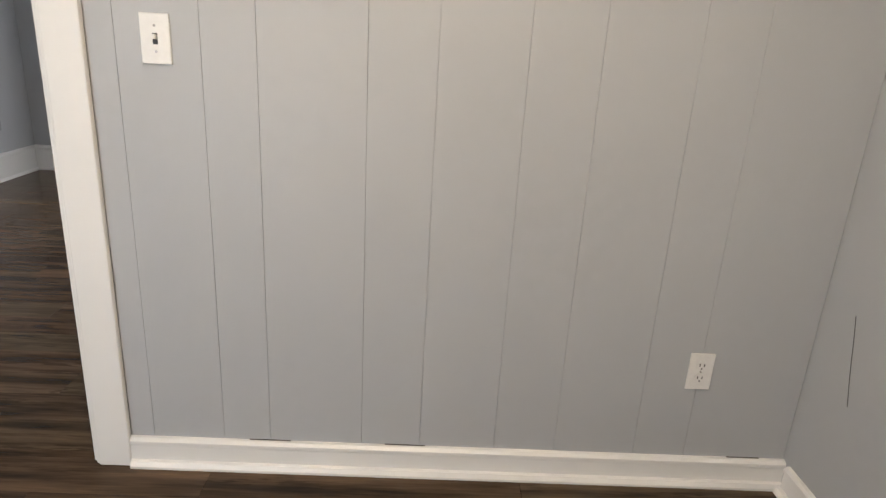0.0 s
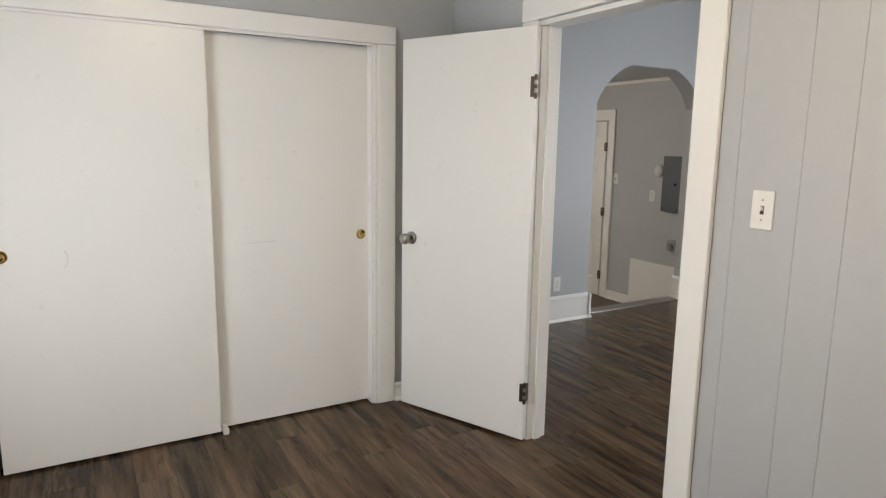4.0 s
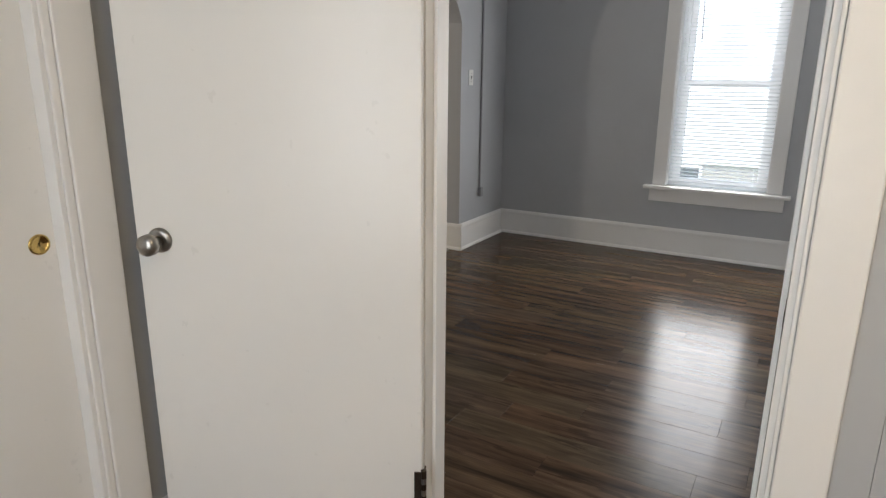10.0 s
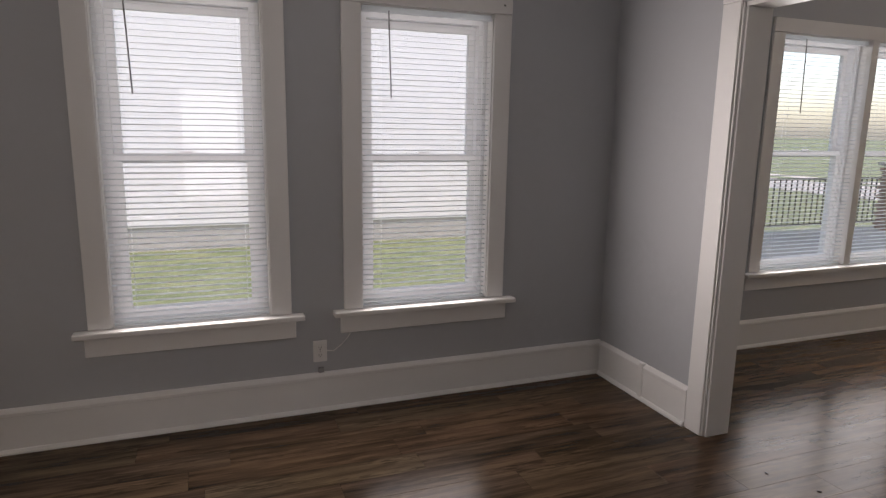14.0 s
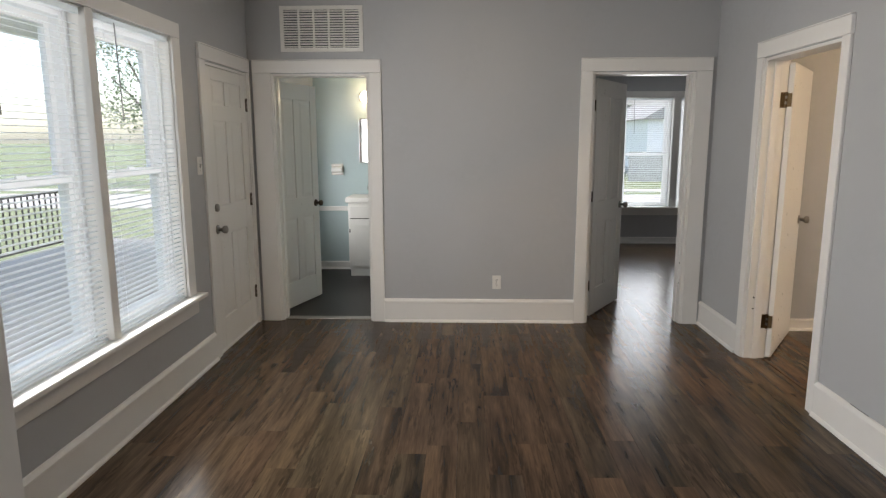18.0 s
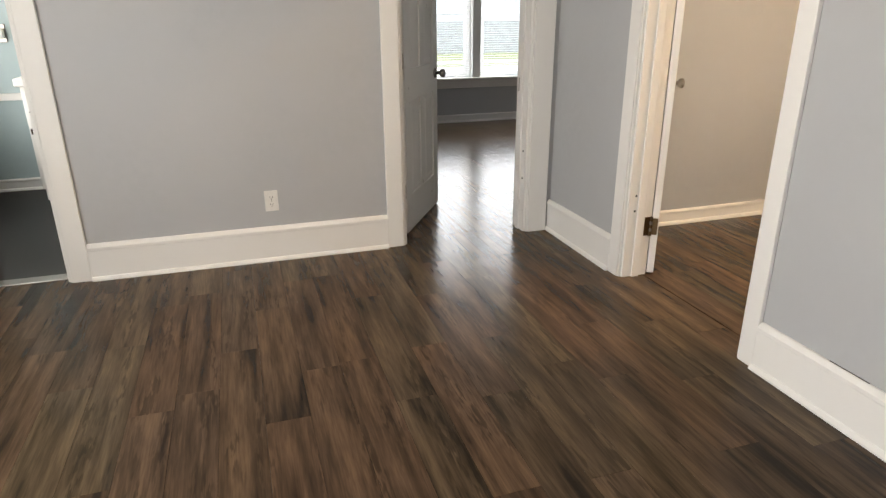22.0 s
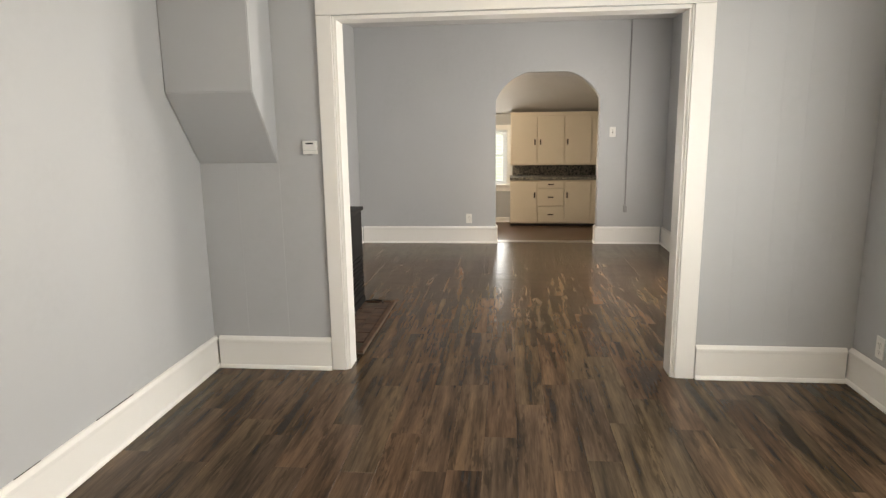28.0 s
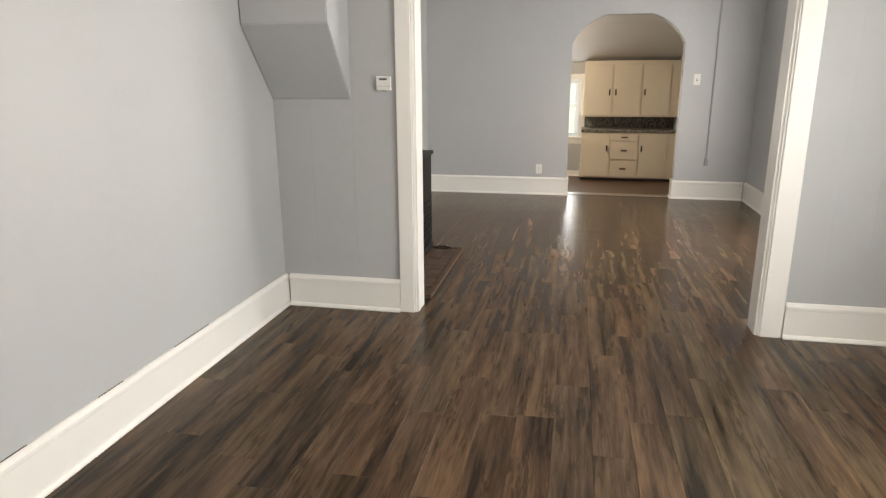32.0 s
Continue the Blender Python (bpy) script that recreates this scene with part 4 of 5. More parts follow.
def ceiling_lamp(x, y, z, label, glow, r=0.17, drop=0.0):
    ob = thing("ceiling_lamp", label, "lamp", Matrix.Translation((x, y, z - drop)))
    if drop:
        part("rod", lathe([(0.011, -0.0005), (0.011, drop - 0.03), (0.055, drop - 0.026), (0.06, drop - 0.001)], 20), STEEL, ob, "", None, True)
    part("pan", lathe([(r * 0.9, -0.03), (r * 0.95, -0.028), (r * 0.9, -0.001), (0.02, -0.0005)], 32), STEEL, ob, "", None, True)
    part("shade", lathe([(0.012, -0.13), (r * 0.45, -0.122), (r * 0.8, -0.095), (r, -0.05), (r, -0.034), (r * 0.9, -0.0335)], 36), glow, ob, "lit frosted glass dome", None, True)
    part("finial", lathe([(0.002, -0.165), (0.006, -0.16), (0.008, -0.15), (0.02, -0.146), (0.012, -0.138), (0.022, -0.1335), (0.012, -0.1305)], 16), BRASS, ob, "", None, True)
    return ob


ceiling_lamp(2.42, -1.84, CZ, "lit frosted glass ceiling lamp with brass finial", OPAL)
ceiling_lamp(2.2, -5.05, CZ, "lit frosted glass ceiling lamp in the side room", OPAL_SIDE)
side(WEST)
ceiling_lamp(-1.05, -5.1, CZ, "lit frosted glass bedroom lamp on a short metal rod", OPAL_BED, drop=0.27)


# ---- heater and hearth ----
def heater():
    ob = thing("space_heater", "black enamelled gas space heater on the hearth pad", "heater")
    x0, x1, y0, y1 = -1.44, -0.46, -3.60, -3.025
    part("body", block(x0, x1, y0, y1, 0.09, 0.79, 0.012), BLACK, ob)
    part("top", block(x0 - 0.012, x1 + 0.012, y0 - 0.005, y1 + 0.015, 0.791, 0.82, 0.008), BLACK, ob)
    for i in range(9):
        part("louvre", block(x0 + 0.06, x1 - 0.06, y1 + 0.0005, y1 + 0.012, 0.14 + i * 0.035, 0.155 + i * 0.035, 0.003), BLACK, ob)
    part("plinth", block(x0 + 0.01, x1 - 0.01, y0 + 0.01, y1 + 0.008, 0.03, 0.089, 0.006), BLACK, ob)
    part("side_panel", block(x0 - 0.008, x0 - 0.0005, y0 + 0.04, y1 - 0.04, 0.15, 0.74, 0.004), BLACK, ob)
    for x in (x0 + 0.05, x1 - 0.05):
        for y in (y0 + 0.05, y1 - 0.05):
            part("leg", block(x - 0.02, x + 0.02, y - 0.02, y + 0.02, 0.021, 0.031, 0.003), BLACK, ob)


heater()


def hearth():
    ob = thing("hearth_pad", "brick-patterned hearth pad with a wooden rim", "hearth")
    x0, x1, y0, y1 = -1.49, -0.27, -3.66, -2.772
    part("base", block(x0, x1, y0, y1, 0.0015, 0.009), plain("dark_mortar", (0.09, 0.075, 0.06), 0.9), ob)
    WOODR = leafy("stained_rim", (0.06, 0.03, 0.016), (0.10, 0.05, 0.026), 20.0)
    r = 0.035
    part("rim", block(x0, x1, y1 - r, y1, 0.0095, 0.024, 0.004), WOODR, ob)
    part("rim", block(x0, x0 + r, y0, y1 - r - 0.001, 0.0095, 0.024, 0.004), WOODR, ob)
    part("rim", block(x1 - r, x1, y0, y1 - r - 0.001, 0.0095, 0.024, 0.004), WOODR, ob)
    HB = leafy("hearth_brick", (0.05, 0.029, 0.02), (0.10, 0.058, 0.038), 11.0)
    me = mesh_of("brick", block(-0.095, 0.095, -0.045, 0.045, 0.0, 0.009, 0.003, 1), HB)
    y = y1 - r - 0.05
    k = 0
    while y > y0 + 0.04:
        x = x0 + r + 0.1 + (0.1 if k % 2 else 0)
        while x < x1 - r - 0.09:
            part("brick", me, None, ob, "", Matrix.Translation((x, y, 0.0092)))
            x += 0.198
        y -= 0.097
        k += 1
    part("gas_hose", tube([(-1.44, -3.02, 0.03), (-1.47, -2.95, 0.031), (-1.45, -2.88, 0.031), (-1.38, -2.86, 0.031)], 0.006), BLACK, ob, "thin black hose")


hearth()


# ---- kitchen ----
def kitchen():
    fx = -7.90
    y0 = -1.81

    def cabinet(name, x0, ya, yb, z0, z1, doors, drawers, label, toe):
        ob = thing(name, label, "cabinet")
        part("body", block(KX + 0.001, x0, ya, yb, z0, z1, 0.002), CABINET, ob)
        if toe:
            part("toe_board", block(KX + 0.05, x0 - 0.05, ya + 0.005, yb - 0.005, KF, z0 - 0.001), DARK, ob)
        for d0, d1, a, b, side in doors:
            d = part("door", block(x0 + 0.001, x0 + 0.02, d0, d1, a, b, 0.005), CABINET, ob)
            hy = d1 - 0.04 if side > 0 else d0 + 0.04
            hz = a + 0.34 if z0 > 0.4 else b - 0.30
            part("handle", block(x0 + 0.021, x0 + 0.036, hy - 0.012, hy + 0.012, hz, hz + 0.1, 0.005), BRONZE, d, "dark bronze handle")
        for d0, d1, a, b in drawers:
            d = part("drawer_front", block(x0 + 0.001, x0 + 0.02, d0, d1, a, b, 0.005), CABINET, ob)
            part("handle", block(x0 + 0.021, x0 + 0.036, (d0 + d1) / 2 - 0.05, (d0 + d1) / 2 + 0.05, (a + b) / 2 - 0.011, (a + b) / 2 + 0.011, 0.005), BRONZE, d, "dark bronze handle")
        return ob

    b0, b1, y1 = KF + 0.05, 0.47, KN - 0.002
    cabinet("base_cabinet", fx, y0, y1, b0, b1, [(y0 + 0.015, y0 + 0.47, b0 + 0.02, b1 - 0.015, 1), (y0 + 0.965, y0 + 1.415, b0 + 0.02, b1 - 0.015, -1)],
            [(y0 + 0.49, y0 + 0.945, 0.335, b1 - 0.015), (y0 + 0.49, y0 + 0.945, 0.015, 0.32), (y0 + 0.49, y0 + 0.945, b0 + 0.02, 0.0)], "cream painted kitchen base cabinet with three drawers", True)
    whole("countertop", block(KX + 0.001, fx + 0.03, y0 - 0.01, y1, b1 + 0.001, b1 + 0.05, 0.004), COUNTER, "dark speckled laminate countertop", "countertop")
    whole("backsplash", block(KX + 0.0005, KX + 0.014, y0, y1, b1 + 0.051, 0.728), COUNTER, "dark speckled laminate backsplash", "backsplash")
    u0, u1 = 0.73, 1.66
    cabinet("wall_cabinet", fx - 0.1, y0, y1, u0, u1, [(y0 + 0.015, y0 + 0.47, u0 + 0.02, u1 - 0.06, 1), (y0 + 0.49, y0 + 0.945, u0 + 0.02, u1 - 0.06, -1), (y0 + 0.965, y0 + 1.415, u0 + 0.02, u1 - 0.06, -1)], [], "cream painted kitchen wall cabinet with three doors", False)


kitchen()
whole("threshold", block(-4.45, -4.345, -1.999, -0.769, -0.008, 0.008, 0.004), STEEL, "metal threshold strip at the kitchen step", "threshold", "structure")
whole("kitchen_step", block(-4.70, -4.432, -2.2, -0.62, KF, KF + 0.18, 0.006), LINO, "brown step down into the kitchen", "step", "structure")

# kitchen north wall: door, breaker panel, small fixtures
panel_door("kitchen_door", -5.905, KN - 0.042, 180, 0.78, 1.685, ((KF + 0.22, 0.42), (0.58, 1.18), (1.30, 1.54)), "white panelled kitchen door with dark hinges", z0=KF + 0.012, hinges=(-0.1, 0.65, 1.4), knob_z=0.56, flip=False)
kt = thing("trim_kitchen_door", "white painted kitchen door casing", "door frame", kind="structure")
part("casing", block(-5.90, -5.80, KN - 0.024, KN, KF, 1.70, 0.004), TRIM, kt)
part("casing", block(-6.79, -6.69, KN - 0.024, KN, KF, 1.70, 0.004), TRIM, kt)
part("head_casing", block(-6.79, -5.80, KN - 0.026, KN, 1.701, 1.82, 0.004), TRIM, kt)
whole("trim_kitchen_crown", block(-6.1, -4.44, KN - 0.02, KN, 2.085, 2.118, 0.004), TRIM, "thin white trim under the kitchen ceiling", "trim", "structure")
whole("trim_kitchen_seam", block(-5.78, -4.44, KN - 0.004, KN, 0.475, 0.487, 0.001), WALL, "painted panel seam on the kitchen wall", "trim", "structure")


def breaker_panel():
    ob = thing("breaker_panel", "dark grey steel electric breaker panel", "electric panel", on(-4.87, KN, 1.03, 0))
    part("box", block(-0.18, 0.18, -0.05, 0, -0.285, 0.285, 0.006), GREYMETAL, ob)
    d = part("door", block(-0.145, 0.145, -0.058, -0.051, -0.25, 0.25, 0.004), GREYMETAL, ob)
    part("latch", lathe([(0.014, -0.066), (0.014, -0.058)], 16, "y"), BLACK, d)


breaker_panel()
sd = thing("smoke_alarm", "small white round detector on the wall", "detector", on(-5.13, KN, 1.158, 0))
part("body", lathe([(0.05, -0.035), (0.06, -0.025), (0.06, 0.0)], 24, "y"), PLATE, sd, "", None, True)
switch(on(-5.755, KN, 1.044, 0))
outlet(on(-5.21, KN, 0.89, 0))
ds = thing("dryer_outlet", "grey heavy-duty appliance outlet", "outlet", on(-4.88, KN, 0.395, 0))
part("box", block(-0.055, 0.055, -0.05, 0, -0.055, 0.055, 0.006), CORD, ds)
part("plug", lathe([(0.03, -0.07), (0.034, -0.05)], 20, "y"), STEEL, ds)
whole("plywood_board", block(-5.44, -4.46, KN - 0.03, KN - 0.001, KF, 0.17, 0.003), DOORW, "white painted board along the lower kitchen wall", "board")


# ---- bathroom ----
def bathroom():
    ob = thing("bathroom_vanity", "white bathroom vanity with drawer and door", "vanity")
    part("body", block(5.99, 6.398, -1.15, -0.425, 0.09, 0.835, 0.003), DOORW, ob)
    part("toe_board", block(6.0, 6.398, -1.14, -0.44, 0.003, 0.089), DOORW, ob)
    for a, b in ((-0.76, -0.45), (-1.12, -0.79)):
        part("drawer_front", block(5.97, 5.989, a, b, 0.664, 0.80, 0.004), DOORW, ob)
        d = part("door", block(5.97, 5.989, a, b, 0.12, 0.652, 0.004), DOORW, ob)
        # Dark strip painted between the fronts in place of the gap's shade.
        part("gap", block(5.984, 5.9895, a, b, 0.6535, 0.6625), DARK, ob, "dark strip drawn as shade under the drawer")
        part("raised_panel", block(5.962, 5.9695, a + 0.05, b - 0.05, 0.18, 0.59, 0.004), DOORW, d)
        part("hinge", block(5.972, 5.988, b + 0.001, b + 0.012, 0.5, 0.54, 0.002), BRONZE, d)
    part("top", block(5.95, 6.398, -1.17, -0.40, 0.836, 0.897, 0.012), PLATE, ob, "white cultured marble top")
    part("faucet", tube([(6.33, -0.62, 0.896), (6.33, -0.62, 0.99), (6.26, -0.62, 1.0), (6.22, -0.62, 0.97)], 0.011), STEEL, ob, "chrome faucet")
    mc = thing("medicine_cabinet", "mirrored medicine cabinet above the vanity", "cabinet")
    part("body", block(6.30, 6.399, -0.94, -0.515, 1.265, 1.76, 0.003), STEEL, mc)
    part("mirror", block(6.292, 6.2995, -0.935, -0.52, 1.27, 1.755, 0.002), MIRROR, mc)
    vl = thing("vanity_light", "lit globe vanity light above the mirror", "lamp")
    part("bar", block(6.36, 6.399, -1.0, -0.52, 1.96, 2.04, 0.006), STEEL, vl)
    for y in (-0.605, -0.88):
        part("globe", lathe([(0.01, -0.065), (0.04, -0.052), (0.062, -0.02), (0.065, 0.0), (0.062, 0.02), (0.04, 0.052), (0.02, 0.062)], 24), GLOBE, vl, "lit round bulb", Matrix.Translation((6.29, y, 2.0)), True)
    ph = thing("paper_holder", "chrome recessed paper holder on the wall", "holder")
    part("plate", block(6.385, 6.399, -0.31, -0.17, 1.12, 1.25, 0.003), STEEL, ph)
    part("roller", tube([(6.36, -0.30, 1.185), (6.36, -0.18, 1.185)], 0.035, 14), PLATE, ph)


whole("threshold", block(-4.352, -4.322, -1.965, -0.803, 0.0, 0.006, 0.002), STEEL, "thin metal strip at the edge of the planks under the arch", "threshold", "structure")
side(EAST)
bathroom()
whole("trim_chair_rail", block(6.378, 6.399, -1.828, 0.018, 0.70, 0.755, 0.006), TRIM, "white painted chair rail in the bathroom", "chair rail", "structure")
whole("threshold", block(4.24, 4.32, -0.93, -0.195, 0.0, 0.008, 0.003), STEEL, "thin metal strip under the bathroom door", "threshold", "structure")
whole("threshold", block(3.32, 4.11, 0.012, 0.10, 0.0, 0.016, 0.004), TRIM, "painted threshold under the exterior door", "threshold", "structure")
side(WEST)


# ---- panelled wall boards ----
PANEL = WALL
bounds = [-1.768, -1.70, -1.495, -1.36, -1.09, -0.917, -0.694, -0.512, -0.271, -0.115, 0.198]
for a, b in zip(bounds, bounds[1:]):
    part("panel", block(a + 0.0004, b - 0.0004, -3.815, -3.8095, 0.0, CZ - 0.003, 0.0006, 1), PANEL, bpy.data.objects["wall_bedroom"])
part("panel", block(-3.448, -2.822, -3.815, -3.8095, 0.0, CZ - 0.003), PANEL, bpy.data.objects["wall_bedroom"])
part("panel", block(-2.8195, -1.7695, -3.815, -3.8095, 2.045, CZ - 0.003), PANEL, bpy.data.objects["wall_bedroom"])
for z, edges in ((0.0, (-3.66, -3.42, -3.165, -2.904)), (HEAD + 0.11, (-2.898, -2.63, -2.36, -2.15, -1.992)), (HEAD + 0.11, (-1.988, -1.72, -1.56, -1.37, -1.182)), (HEAD + 0.11, (-1.178, -0.97, -0.774)), (0.0, (-0.772, -0.6, -0.41, -0.28, -0.09, 0.078))):
    for a, b in zip(edges, edges[1:]):
        part("panel", block(-0.0255, -0.020, a + 0.0001, b - 0.0001, z, CZ - 0.006, 0.0005, 1), PANEL, bpy.data.objects["wall_between"])


# Dark strips coloured as the shadow in the panel and ceiling joints.
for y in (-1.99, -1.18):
    part("joint", block(-0.0262, -0.0215, y - 0.0019, y + 0.0019, HEAD + 0.111, CZ - 0.007), DARK, bpy.data.objects["wall_between"], "dark strip for the shade in a wall panel joint")
part("joint", block(-0.0262, -0.0205, -3.2, 0.07, CZ - 0.0055, CZ - 0.0005), DARK, bpy.data.objects["wall_between"], "dark strip for the shade under the ceiling")
part("joint", block(-1.0925, -1.0875, -3.8112, -3.8095, 0.097, CZ - 0.004), DARK, bpy.data.objects["wall_bedroom"], "dark strip for the shade in a wall panel joint")

# gaps where the caulk has opened along the tops of the baseboards
for x0, x1, y, z in ((1.48, 1.62, -3.6415, 0.1985), (1.95, 2.10, -3.6415, 0.1985), (0.86, 1.14, -3.6415, 0.1985)):
    part("open_joint", block(x0, x1, y, y + 0.004, z, z + 0.001), DARK, bpy.data.objects["wall_side"], "dark gap above the baseboard", Matrix.Translation((0, -0.06, 0)))
for x0, x1 in ((-1.42, -1.3), (-1.02, -0.9), (0.02, 0.12)):
    part("open_joint", block(x0, x1, -3.8195, -3.8155, 0.0965, 0.0981), DARK, bpy.data.objects["wall_bedroom"], "dark gap above the baseboard")

# thin cable by the dining-room outlet, and its box
cb = thing("cable", "thin white cable running from the outlet to the window", "cable")
part("wire", tube([(-1.868, 0.012, 0.328), (-1.83, 0.011, 0.322), (-1.79, 0.014, 0.35), (-1.755, 0.014, 0.385), (-1.74, 0.014, 0.41)], 0.003, 8), PLATE, cb)
part("junction", block(-1.912, -1.882, 0.0, 0.019, 0.212, 0.24, 0.003), CORD, cb, "small grey box on the baseboard")

# marks of wear: scuffs on the closet doors, a crack in the bedroom wall, nail holes in the casings
SCUFF = plain("grey_scuff", (0.58, 0.57, 0.55), 0.7)
CRACK = plain("dark_hairline", (0.16, 0.16, 0.16), 0.8)
for o in bpy.data.objects:
    if o.name == "closet_door":
        part("scuff", tube([(-3.4518, -5.674, 0.944), (-3.4516, -5.664, 0.925), (-3.4516, -5.661, 0.912), (-3.4518, -5.667, 0.895)], 0.0012, 6), SCUFF, o, "faint grey scuff")
        part("scuff", tube([(-3.4518, -5.662, 0.89), (-3.4516, -5.67, 0.88), (-3.4518, -5.676, 0.871)], 0.0014, 6), SCUFF, o, "faint grey scuff")
    if o.name == "closet_door.001":
        part("scuff", tube([(-3.4998, -4.93, 0.917), (-3.4996, -4.85, 0.92), (-3.4998, -4.77, 0.919)], 0.0009, 6), SCUFF, o, "faint grey scuff")
part("crack", tube([(0.1992, -3.945, 0.633), (0.1988, -3.962, 0.57), (0.1988, -3.974, 0.516), (0.1988, -3.985, 0.47), (0.1992, -4.004, 0.40)], 0.0011, 6), CRACK, bpy.data.objects["wall_bedroom_east"], "thin hairline crack")
for wn_, cx_ in (("window_1", 0.41), ("window_2", 0.41)):
    for x in (-cx_, cx_):
        part("nail_hole", lathe([(0.005, -0.0245), (0.005, -0.0225)], 10, "y"), SLOT, bpy.data.objects[wn_], "", Matrix.Translation((x, 0, 2.12)))
crumb = mesh_of("crumb", block(-0.008, 0.008, -0.004, 0.004, 0.0003, 0.004, 0.0015, 1), SLOT)
for k, (x, y) in enumerate(((-1.78, -2.47), (-1.72, -2.66), (-0.154, -1.266), (-0.06, -1.452))):
    tagged(part("paint_chip", crumb, None, None, "", pose(x, y, 0.0002, 0, 0, k * 47)), "tiny dark crumb lying on the plank floor", "debris", "crumbs on the floor")

# ---- outdoors ----
ground = whole("ground", block(-400, 400, -400, 400, -1.0, -0.75), GRASS, "mown green lawn", "ground", "structure")


def house(name, x0, x1, y0, y1, base, eave, ridge_along_x, label, wallm=SIDING, boards=True, front="south"):
    ob = thing(name, label, "house")
    part("foundation", block(x0 + 0.02, x1 - 0.02, y0 + 0.02, y1 - 0.02, -0.8, base), CONCRETE, ob)
    part("wall", block(x0, x1, y0, y1, base, eave), wallm, ob)
    bm = bmesh.new()
    o = 0.4
    if ridge_along_x:
        ym, zr = (y0 + y1) / 2, eave + (y1 - y0) * 0.32
        pts = [(x0 - o, y0 - o, eave), (x1 + o, y0 - o, eave), (x1 + o, y1 + o, eave), (x0 - o, y1 + o, eave), (x0 - o, ym, zr), (x1 + o, ym, zr)]
    else:
        xm, zr = (x0 + x1) / 2, eave + (x1 - x0) * 0.32
        pts = [(x0 - o, y1 + o, eave), (x0 - o, y0 - o, eave), (x1 + o, y0 - o, eave), (x1 + o, y1 + o, eave), (xm, y1 + o, zr), (xm, y0 - o, zr)]
        pts = [pts[1], pts[0], pts[3], pts[2], pts[5], pts[4]]
    v = [bm.verts.new(p) for p in pts]
    for f in ((0, 1, 5, 4), (2, 3, 4, 5), (0, 4, 3), (1, 2, 5), (3, 2, 1, 0)) if ridge_along_x else ((0, 1, 5, 4), (3, 2, 5, 4), (0, 4, 3), (1, 5, 2), (0, 1, 2, 3)):
        bm.faces.new([v[i] for i in f])
    part("roof", bm, ROOFM, ob)
    return ob


nb = house("neighbour_house", -16.0, 3.0, 9.0, 17.0, -0.32, 4.6, True, "white sided house next door beyond the lawn")
lap = mesh_of("siding_board", block(-9.5, 9.5, -0.012, 0.0, 0.0, 0.19, 0.003, 1), SIDING)
for i in range(24):
    part("siding_board", lap, None, nb, "", pose(-6.5, 8.998, -0.32 + i * 0.195, 2.5, 0, 0))
for x in (-1.1, -4.2, -7.5):
    w = part("window", block(x - 0.35, x + 0.35, 8.96, 9.015, -0.66, -0.36, 0.005), SIDING, nb, "small basement window")
    part("pane", block(x - 0.29, x + 0.29, 8.95, 8.959, -0.62, -0.40), GREYMETAL, w)


def tree(x, y, h, r, seed, label="leafy green street tree"):
    rnd = random.Random(seed)
    ob = thing("tree", label, "tree", Matrix.Translation((x, y, -0.76)))
    part("trunk", tube([(0, 0, 0), (0.05, 0.02, h * 0.2), (-0.04, 0.05, h * 0.45), (0.06, 0, h * 0.75)], 0.14 + h * 0.012, 9), BARK, ob)
    for i in range(5):
        a = i * 1.26 + rnd.random()
        part("limb", tube([(0, 0, h * (0.32 + 0.07 * i)), (math.cos(a) * r * 0.4, math.sin(a) * r * 0.4, h * (0.5 + 0.06 * i)), (math.cos(a) * r * 0.75, math.sin(a) * r * 0.75, h * (0.6 + 0.07 * i))], 0.06, 6), BARK, ob)
    verts, faces = [], []
    for c in range(46):
        a, u, q = rnd.uniform(0, 6.28), rnd.uniform(-1, 1), rnd.random() ** 0.5
        cx, cy, cz = math.cos(a) * r * q * (1 - u * u * 0.6), math.sin(a) * r * q * (1 - u * u * 0.6), h * 0.68 + u * h * 0.32
        for k in range(110):
            d = Vector((rnd.gauss(0, 0.42), rnd.gauss(0, 0.42), rnd.gauss(0, 0.34)))
            n = Vector((rnd.uniform(-1, 1), rnd.uniform(-1, 1), rnd.uniform(-0.3, 1))).normalized()
            t1 = n.orthogonal().normalized()
            t2 = n.cross(t1)
            s = rnd.uniform(0.045, 0.10)
            b = len(verts)
            p = Vector((cx, cy, cz)) + d
            verts += [p + t1 * s, p + t2 * s * 0.6, p - t1 * s, p - t2 * s * 0.6]
            faces.append((b, b + 1, b + 2, b + 3))
    me = bpy.data.meshes.new("crown")
    me.from_pydata([tuple(v) for v in verts], [], faces)
    me.materials.append(LEAF)
    part("crown", me, None, ob)
    return ob


for i, (x, y, h, r) in enumerate(((8.8, 27.0, 7.5, 2.8), (13.5, 24.0, 9.0, 3.4), (17.0, 33.0, 8.0, 3.0), (36.0, -24.5, 8.0, 3.2), (31.0, 14.0, 8.0, 3.0), (1.8, 24.0, 9.0, 3.6), (-4.8, -13.5, 7.5, 3.0), (53.0, -15.0, 12.0, 5.0))):
    tree(x, y, h, r, i + 3)

whole("road", block(20.0, 25.5, -90, 120, -0.752, -0.74), ROADM, "pale concrete street", "road", "structure")
whole("pavement", block(27.0, 28.3, -90, 120, -0.752, -0.735), CONCRETE, "concrete sidewalk along the street", "pavement", "structure")
hatch = part("hatch", block(-0.27, 0.20, 8.93, 8.985, -0.40, 0.19, 0.01), SIDING, nb, "white framed green hatch")
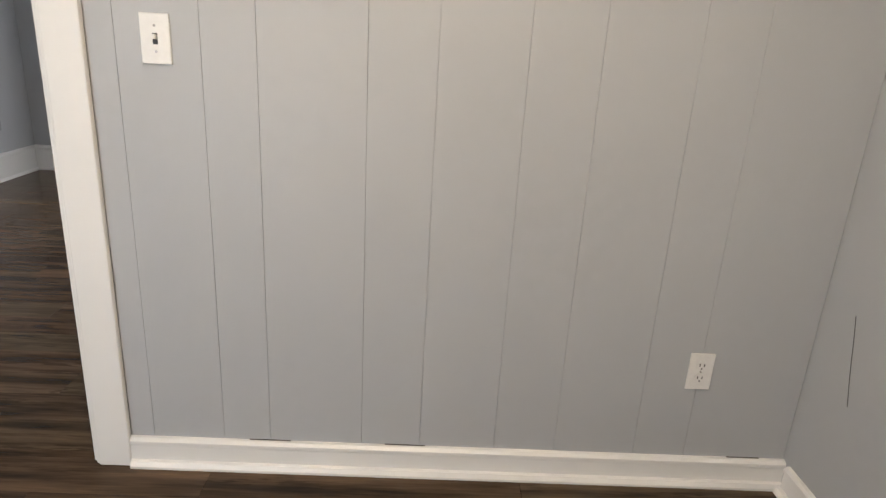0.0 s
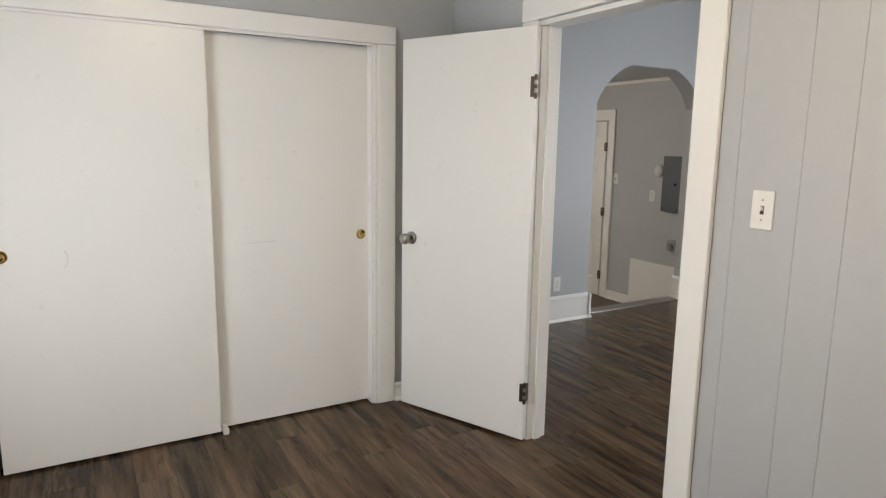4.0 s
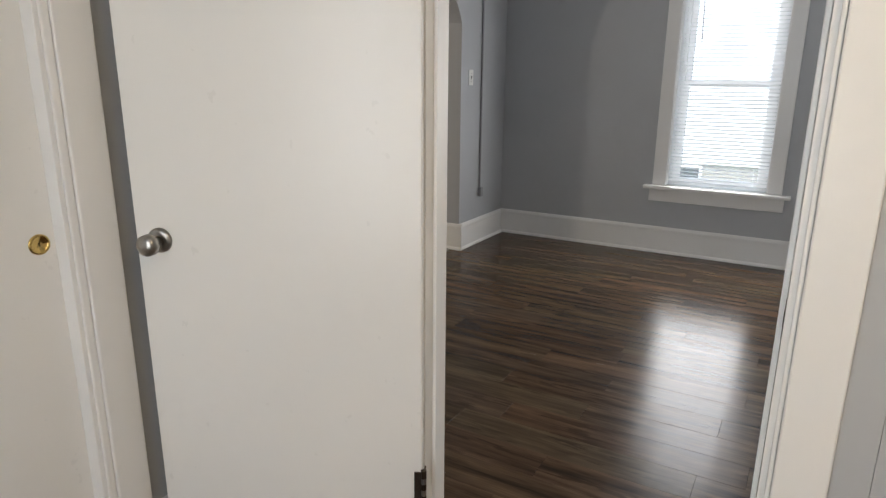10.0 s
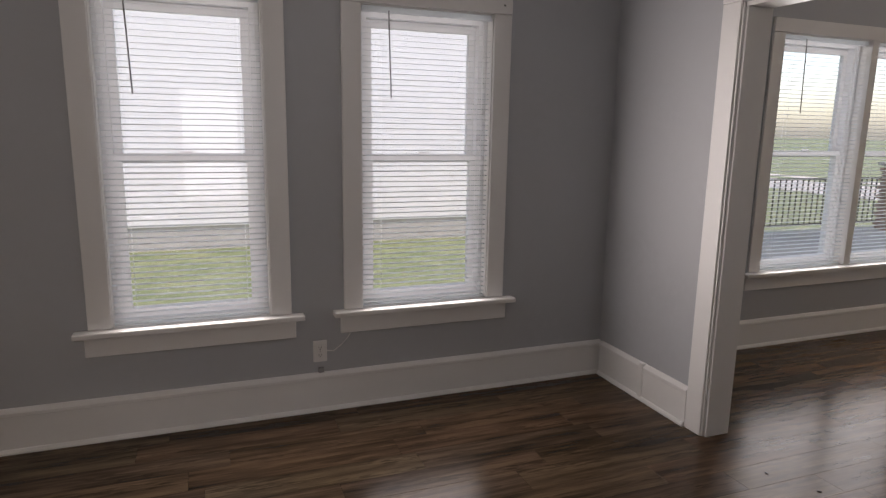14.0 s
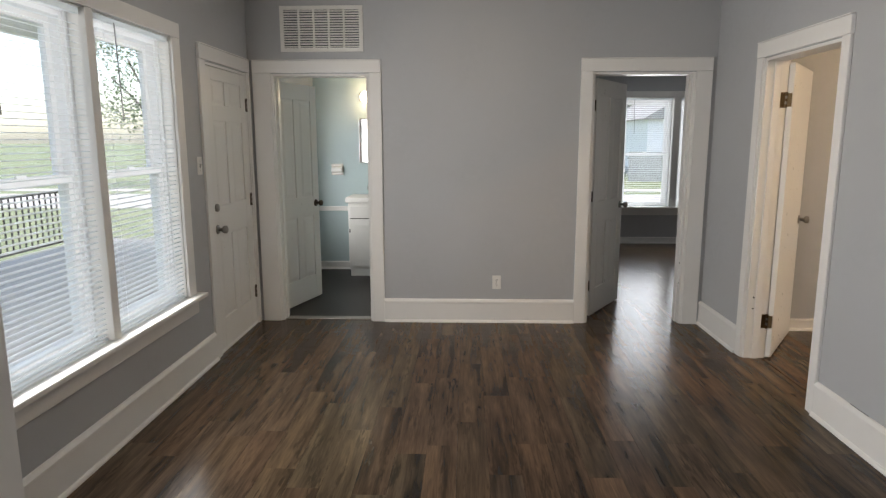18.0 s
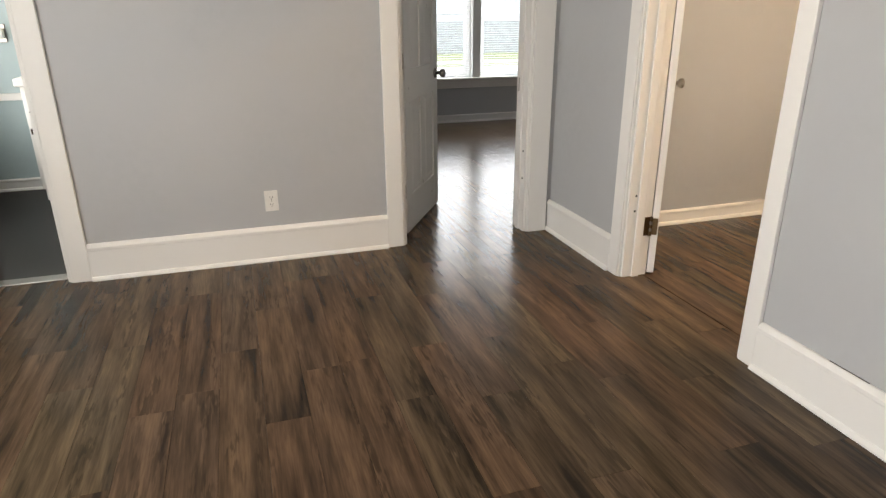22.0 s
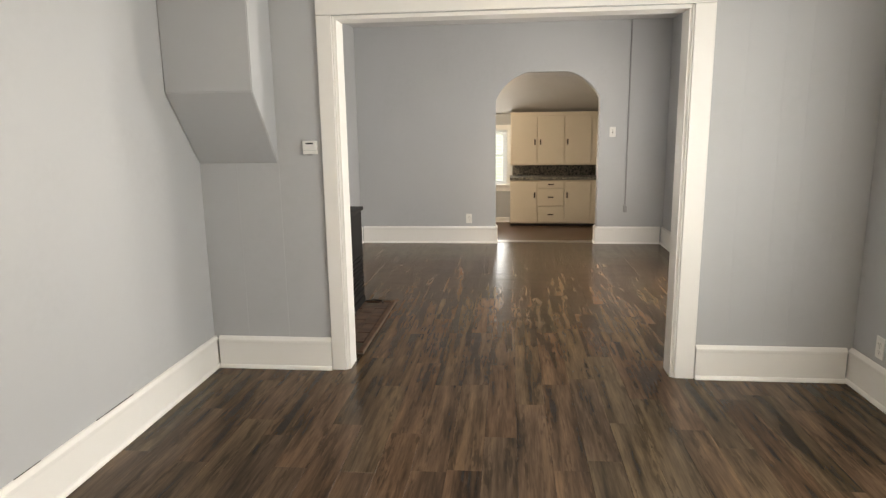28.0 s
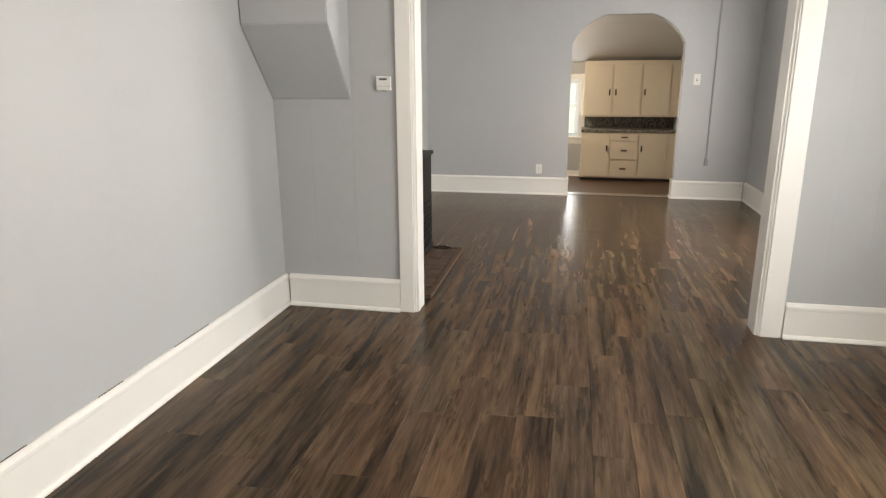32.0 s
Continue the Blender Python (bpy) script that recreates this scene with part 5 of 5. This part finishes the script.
part("panel", block(-0.19, 0.12, 8.92, 8.929, -0.32, 0.11, 0.004), leafy("green_hatch_paint", (0.05, 0.22, 0.15), (0.08, 0.28, 0.20), 9.0), hatch)
low_win = part("window", block(0.31, 0.72, 8.94, 8.985, -0.12, 0.13, 0.005), SIDING, nb, "small basement window")
part("pane", block(0.35, 0.68, 8.93, 8.939, -0.08, 0.09), GREYMETAL, low_win)
house("white_house", 38.0, 49.0, -21.0, -12.5, -0.3, 2.7, True, "white single-storey house across the street")
house("grey_house", 4.0, 13.0, 27.0, 36.0, -0.3, 3.2, True, "grey house beyond the trees", CONCRETE)
house("back_house", -5.0, 4.0, -26.0, -17.0, -0.3, 3.2, True, "white house behind the yard")
fence = thing("fence", "weathered grey board fence", "fence")
fb = mesh_of("board", block(-0.068, 0.068, -0.01, 0.01, 0, 1.6, 0.004, 1), FENCEM)
for i in range(80):
    part("board", fb, None, fence, "", pose(34.0, -22.0 + i * 0.145, -0.75, 0, 0, 90))
for z in (-0.35, 0.45):
    part("rail", block(34.02, 34.06, -22.1, -10.4, z, z + 0.09), FENCEM, fence)


def porch():
    ob = thing("porch", "concrete porch with a brick pier and iron railing", "porch")
    part("slab", block(3.2, 9.2, 0.29, 4.5, -0.75, -0.08, 0.01), CONCRETE, ob)
    part("pier_core", block(8.35, 8.55, 4.08, 4.28, -0.08, 1.0), MORTAR, ob)
    part("pier_cap", block(8.27, 8.61, 4.0, 4.34, 1.001, 1.06, 0.01), CONCRETE, ob)
    part("post", block(8.68, 8.94, 4.12, 4.38, -0.079, 2.9, 0.01), SIDING, ob, "white painted porch post")
    part("beam", block(3.2, 9.2, 4.15, 4.35, 2.901, 3.1, 0.01), SIDING, ob, "white painted porch beam")
    # Roof is out of view, added to keep the porch slab in shade.
    part("roof", block(3.0, 9.5, 0.29, 4.7, 3.101, 3.22, 0.01), SIDING, ob, "unseen white boarded porch roof, shades the slab")
    me = mesh_of("brick", block(-0.1, 0.1, -0.05, 0.05, 0, 0.062, 0.003, 1), BRICKM)
    for r in range(14):
        z = -0.075 + r * 0.075
        o = 0.02 if r % 2 else -0.02
        part("brick", me, None, ob, "", pose(8.45 + o, 4.06, z))
        part("brick", me, None, ob, "", pose(8.33, 4.18 + o, z, 0, 0, 90))
    for z in (0.05, 0.78):
        part("rail", block(3.3, 8.25, 4.22, 4.25, z, z + 0.03), BLACK, ob)
    bar = mesh_of("baluster", block(-0.008, 0.008, -0.008, 0.008, 0.0, 0.73), BLACK)
    for i in range(41):
        part("baluster", bar, None, ob, "", Matrix.Translation((3.36 + i * 0.12, 4.235, 0.065)))


porch()


def parked_car():
    ob = thing("car", "red parked car at the kerb", "car", pose(58.0, 34.8, -0.74, 0, 0, 90))
    RED = plain("red_car_paint", (0.45, 0.02, 0.025), 0.25)
    side_line = [(-2.1, 0.35), (2.1, 0.35), (2.15, 0.7), (1.2, 0.9), (0.6, 1.38), (-1.0, 1.42), (-1.7, 0.95), (-2.15, 0.85)]
    bm = bmesh.new()
    for w, pts in ((0.85, side_line),):
        l = [bm.verts.new((x, -w * (0.8 if z > 1.0 else 1), z)) for x, z in pts]
        r = [bm.verts.new((x, w * (0.8 if z > 1.0 else 1), z)) for x, z in pts]
        for i in range(len(pts)):
            bm.faces.new((l[i], l[(i + 1) % len(pts)], r[(i + 1) % len(pts)], r[i]))
        bm.faces.new(l[::-1])
        bm.faces.new(r)
    part("body", bm, RED, ob)
    part("side_window", block(-0.95, 0.5, -0.79, -0.74, 0.98, 1.32, 0.02), BLACK, ob)
    part("side_window", block(-0.95, 0.5, 0.74, 0.79, 0.98, 1.32, 0.02), BLACK, ob)
    for x in (-1.35, 1.35):
        for y in (-0.78, 0.78):
            w = part("wheel", lathe([(0.2, -0.1), (0.33, -0.09), (0.33, 0.09), (0.2, 0.1)], 20, "y"), BLACK, ob, "", Matrix.Translation((x, y, 0.33)))
            part("rim", lathe([(0.02, -0.105), (0.19, -0.102), (0.19, 0.102), (0.02, 0.105)], 16, "y"), STEEL, w)


parked_car()


# ---- floor planks ----
def planks():
    me = {}
    L, Wd = 0.92, 0.152
    rnd = random.Random(7)
    rooms = [(-4.349, 4.30, -3.77, 0.08), (-3.56, 0.2, -6.39, -3.7705), (0.34, 4.04, -6.21, -3.7705), (4.302, 8.4, -6.92, -1.92)]
    for x0, x1, y0, y1 in rooms:
        y = y0
        while y < y1 - 0.01:
            w = min(Wd, y1 - y)
            x = x0 - rnd.uniform(0, L)
            while x < x1 - 0.01:
                a, b = max(x, x0), min(x + L, x1)
                if b - a > 0.02 and not (a > 4.3 and y > -2.0):
                    key = (round(b - a, 2), round(w, 3))
                    if key not in me:
                        g = 0.0003
                        me[key] = mesh_of("plank", block(g, key[0] - g, g, w - g, -0.0115, 0.0, 0.0006, 1), FLOOR)
                    part("plank", me[key], None, subfloor, "", Matrix.Translation((a, y, 0)))
                x += L
            y += Wd


planks()
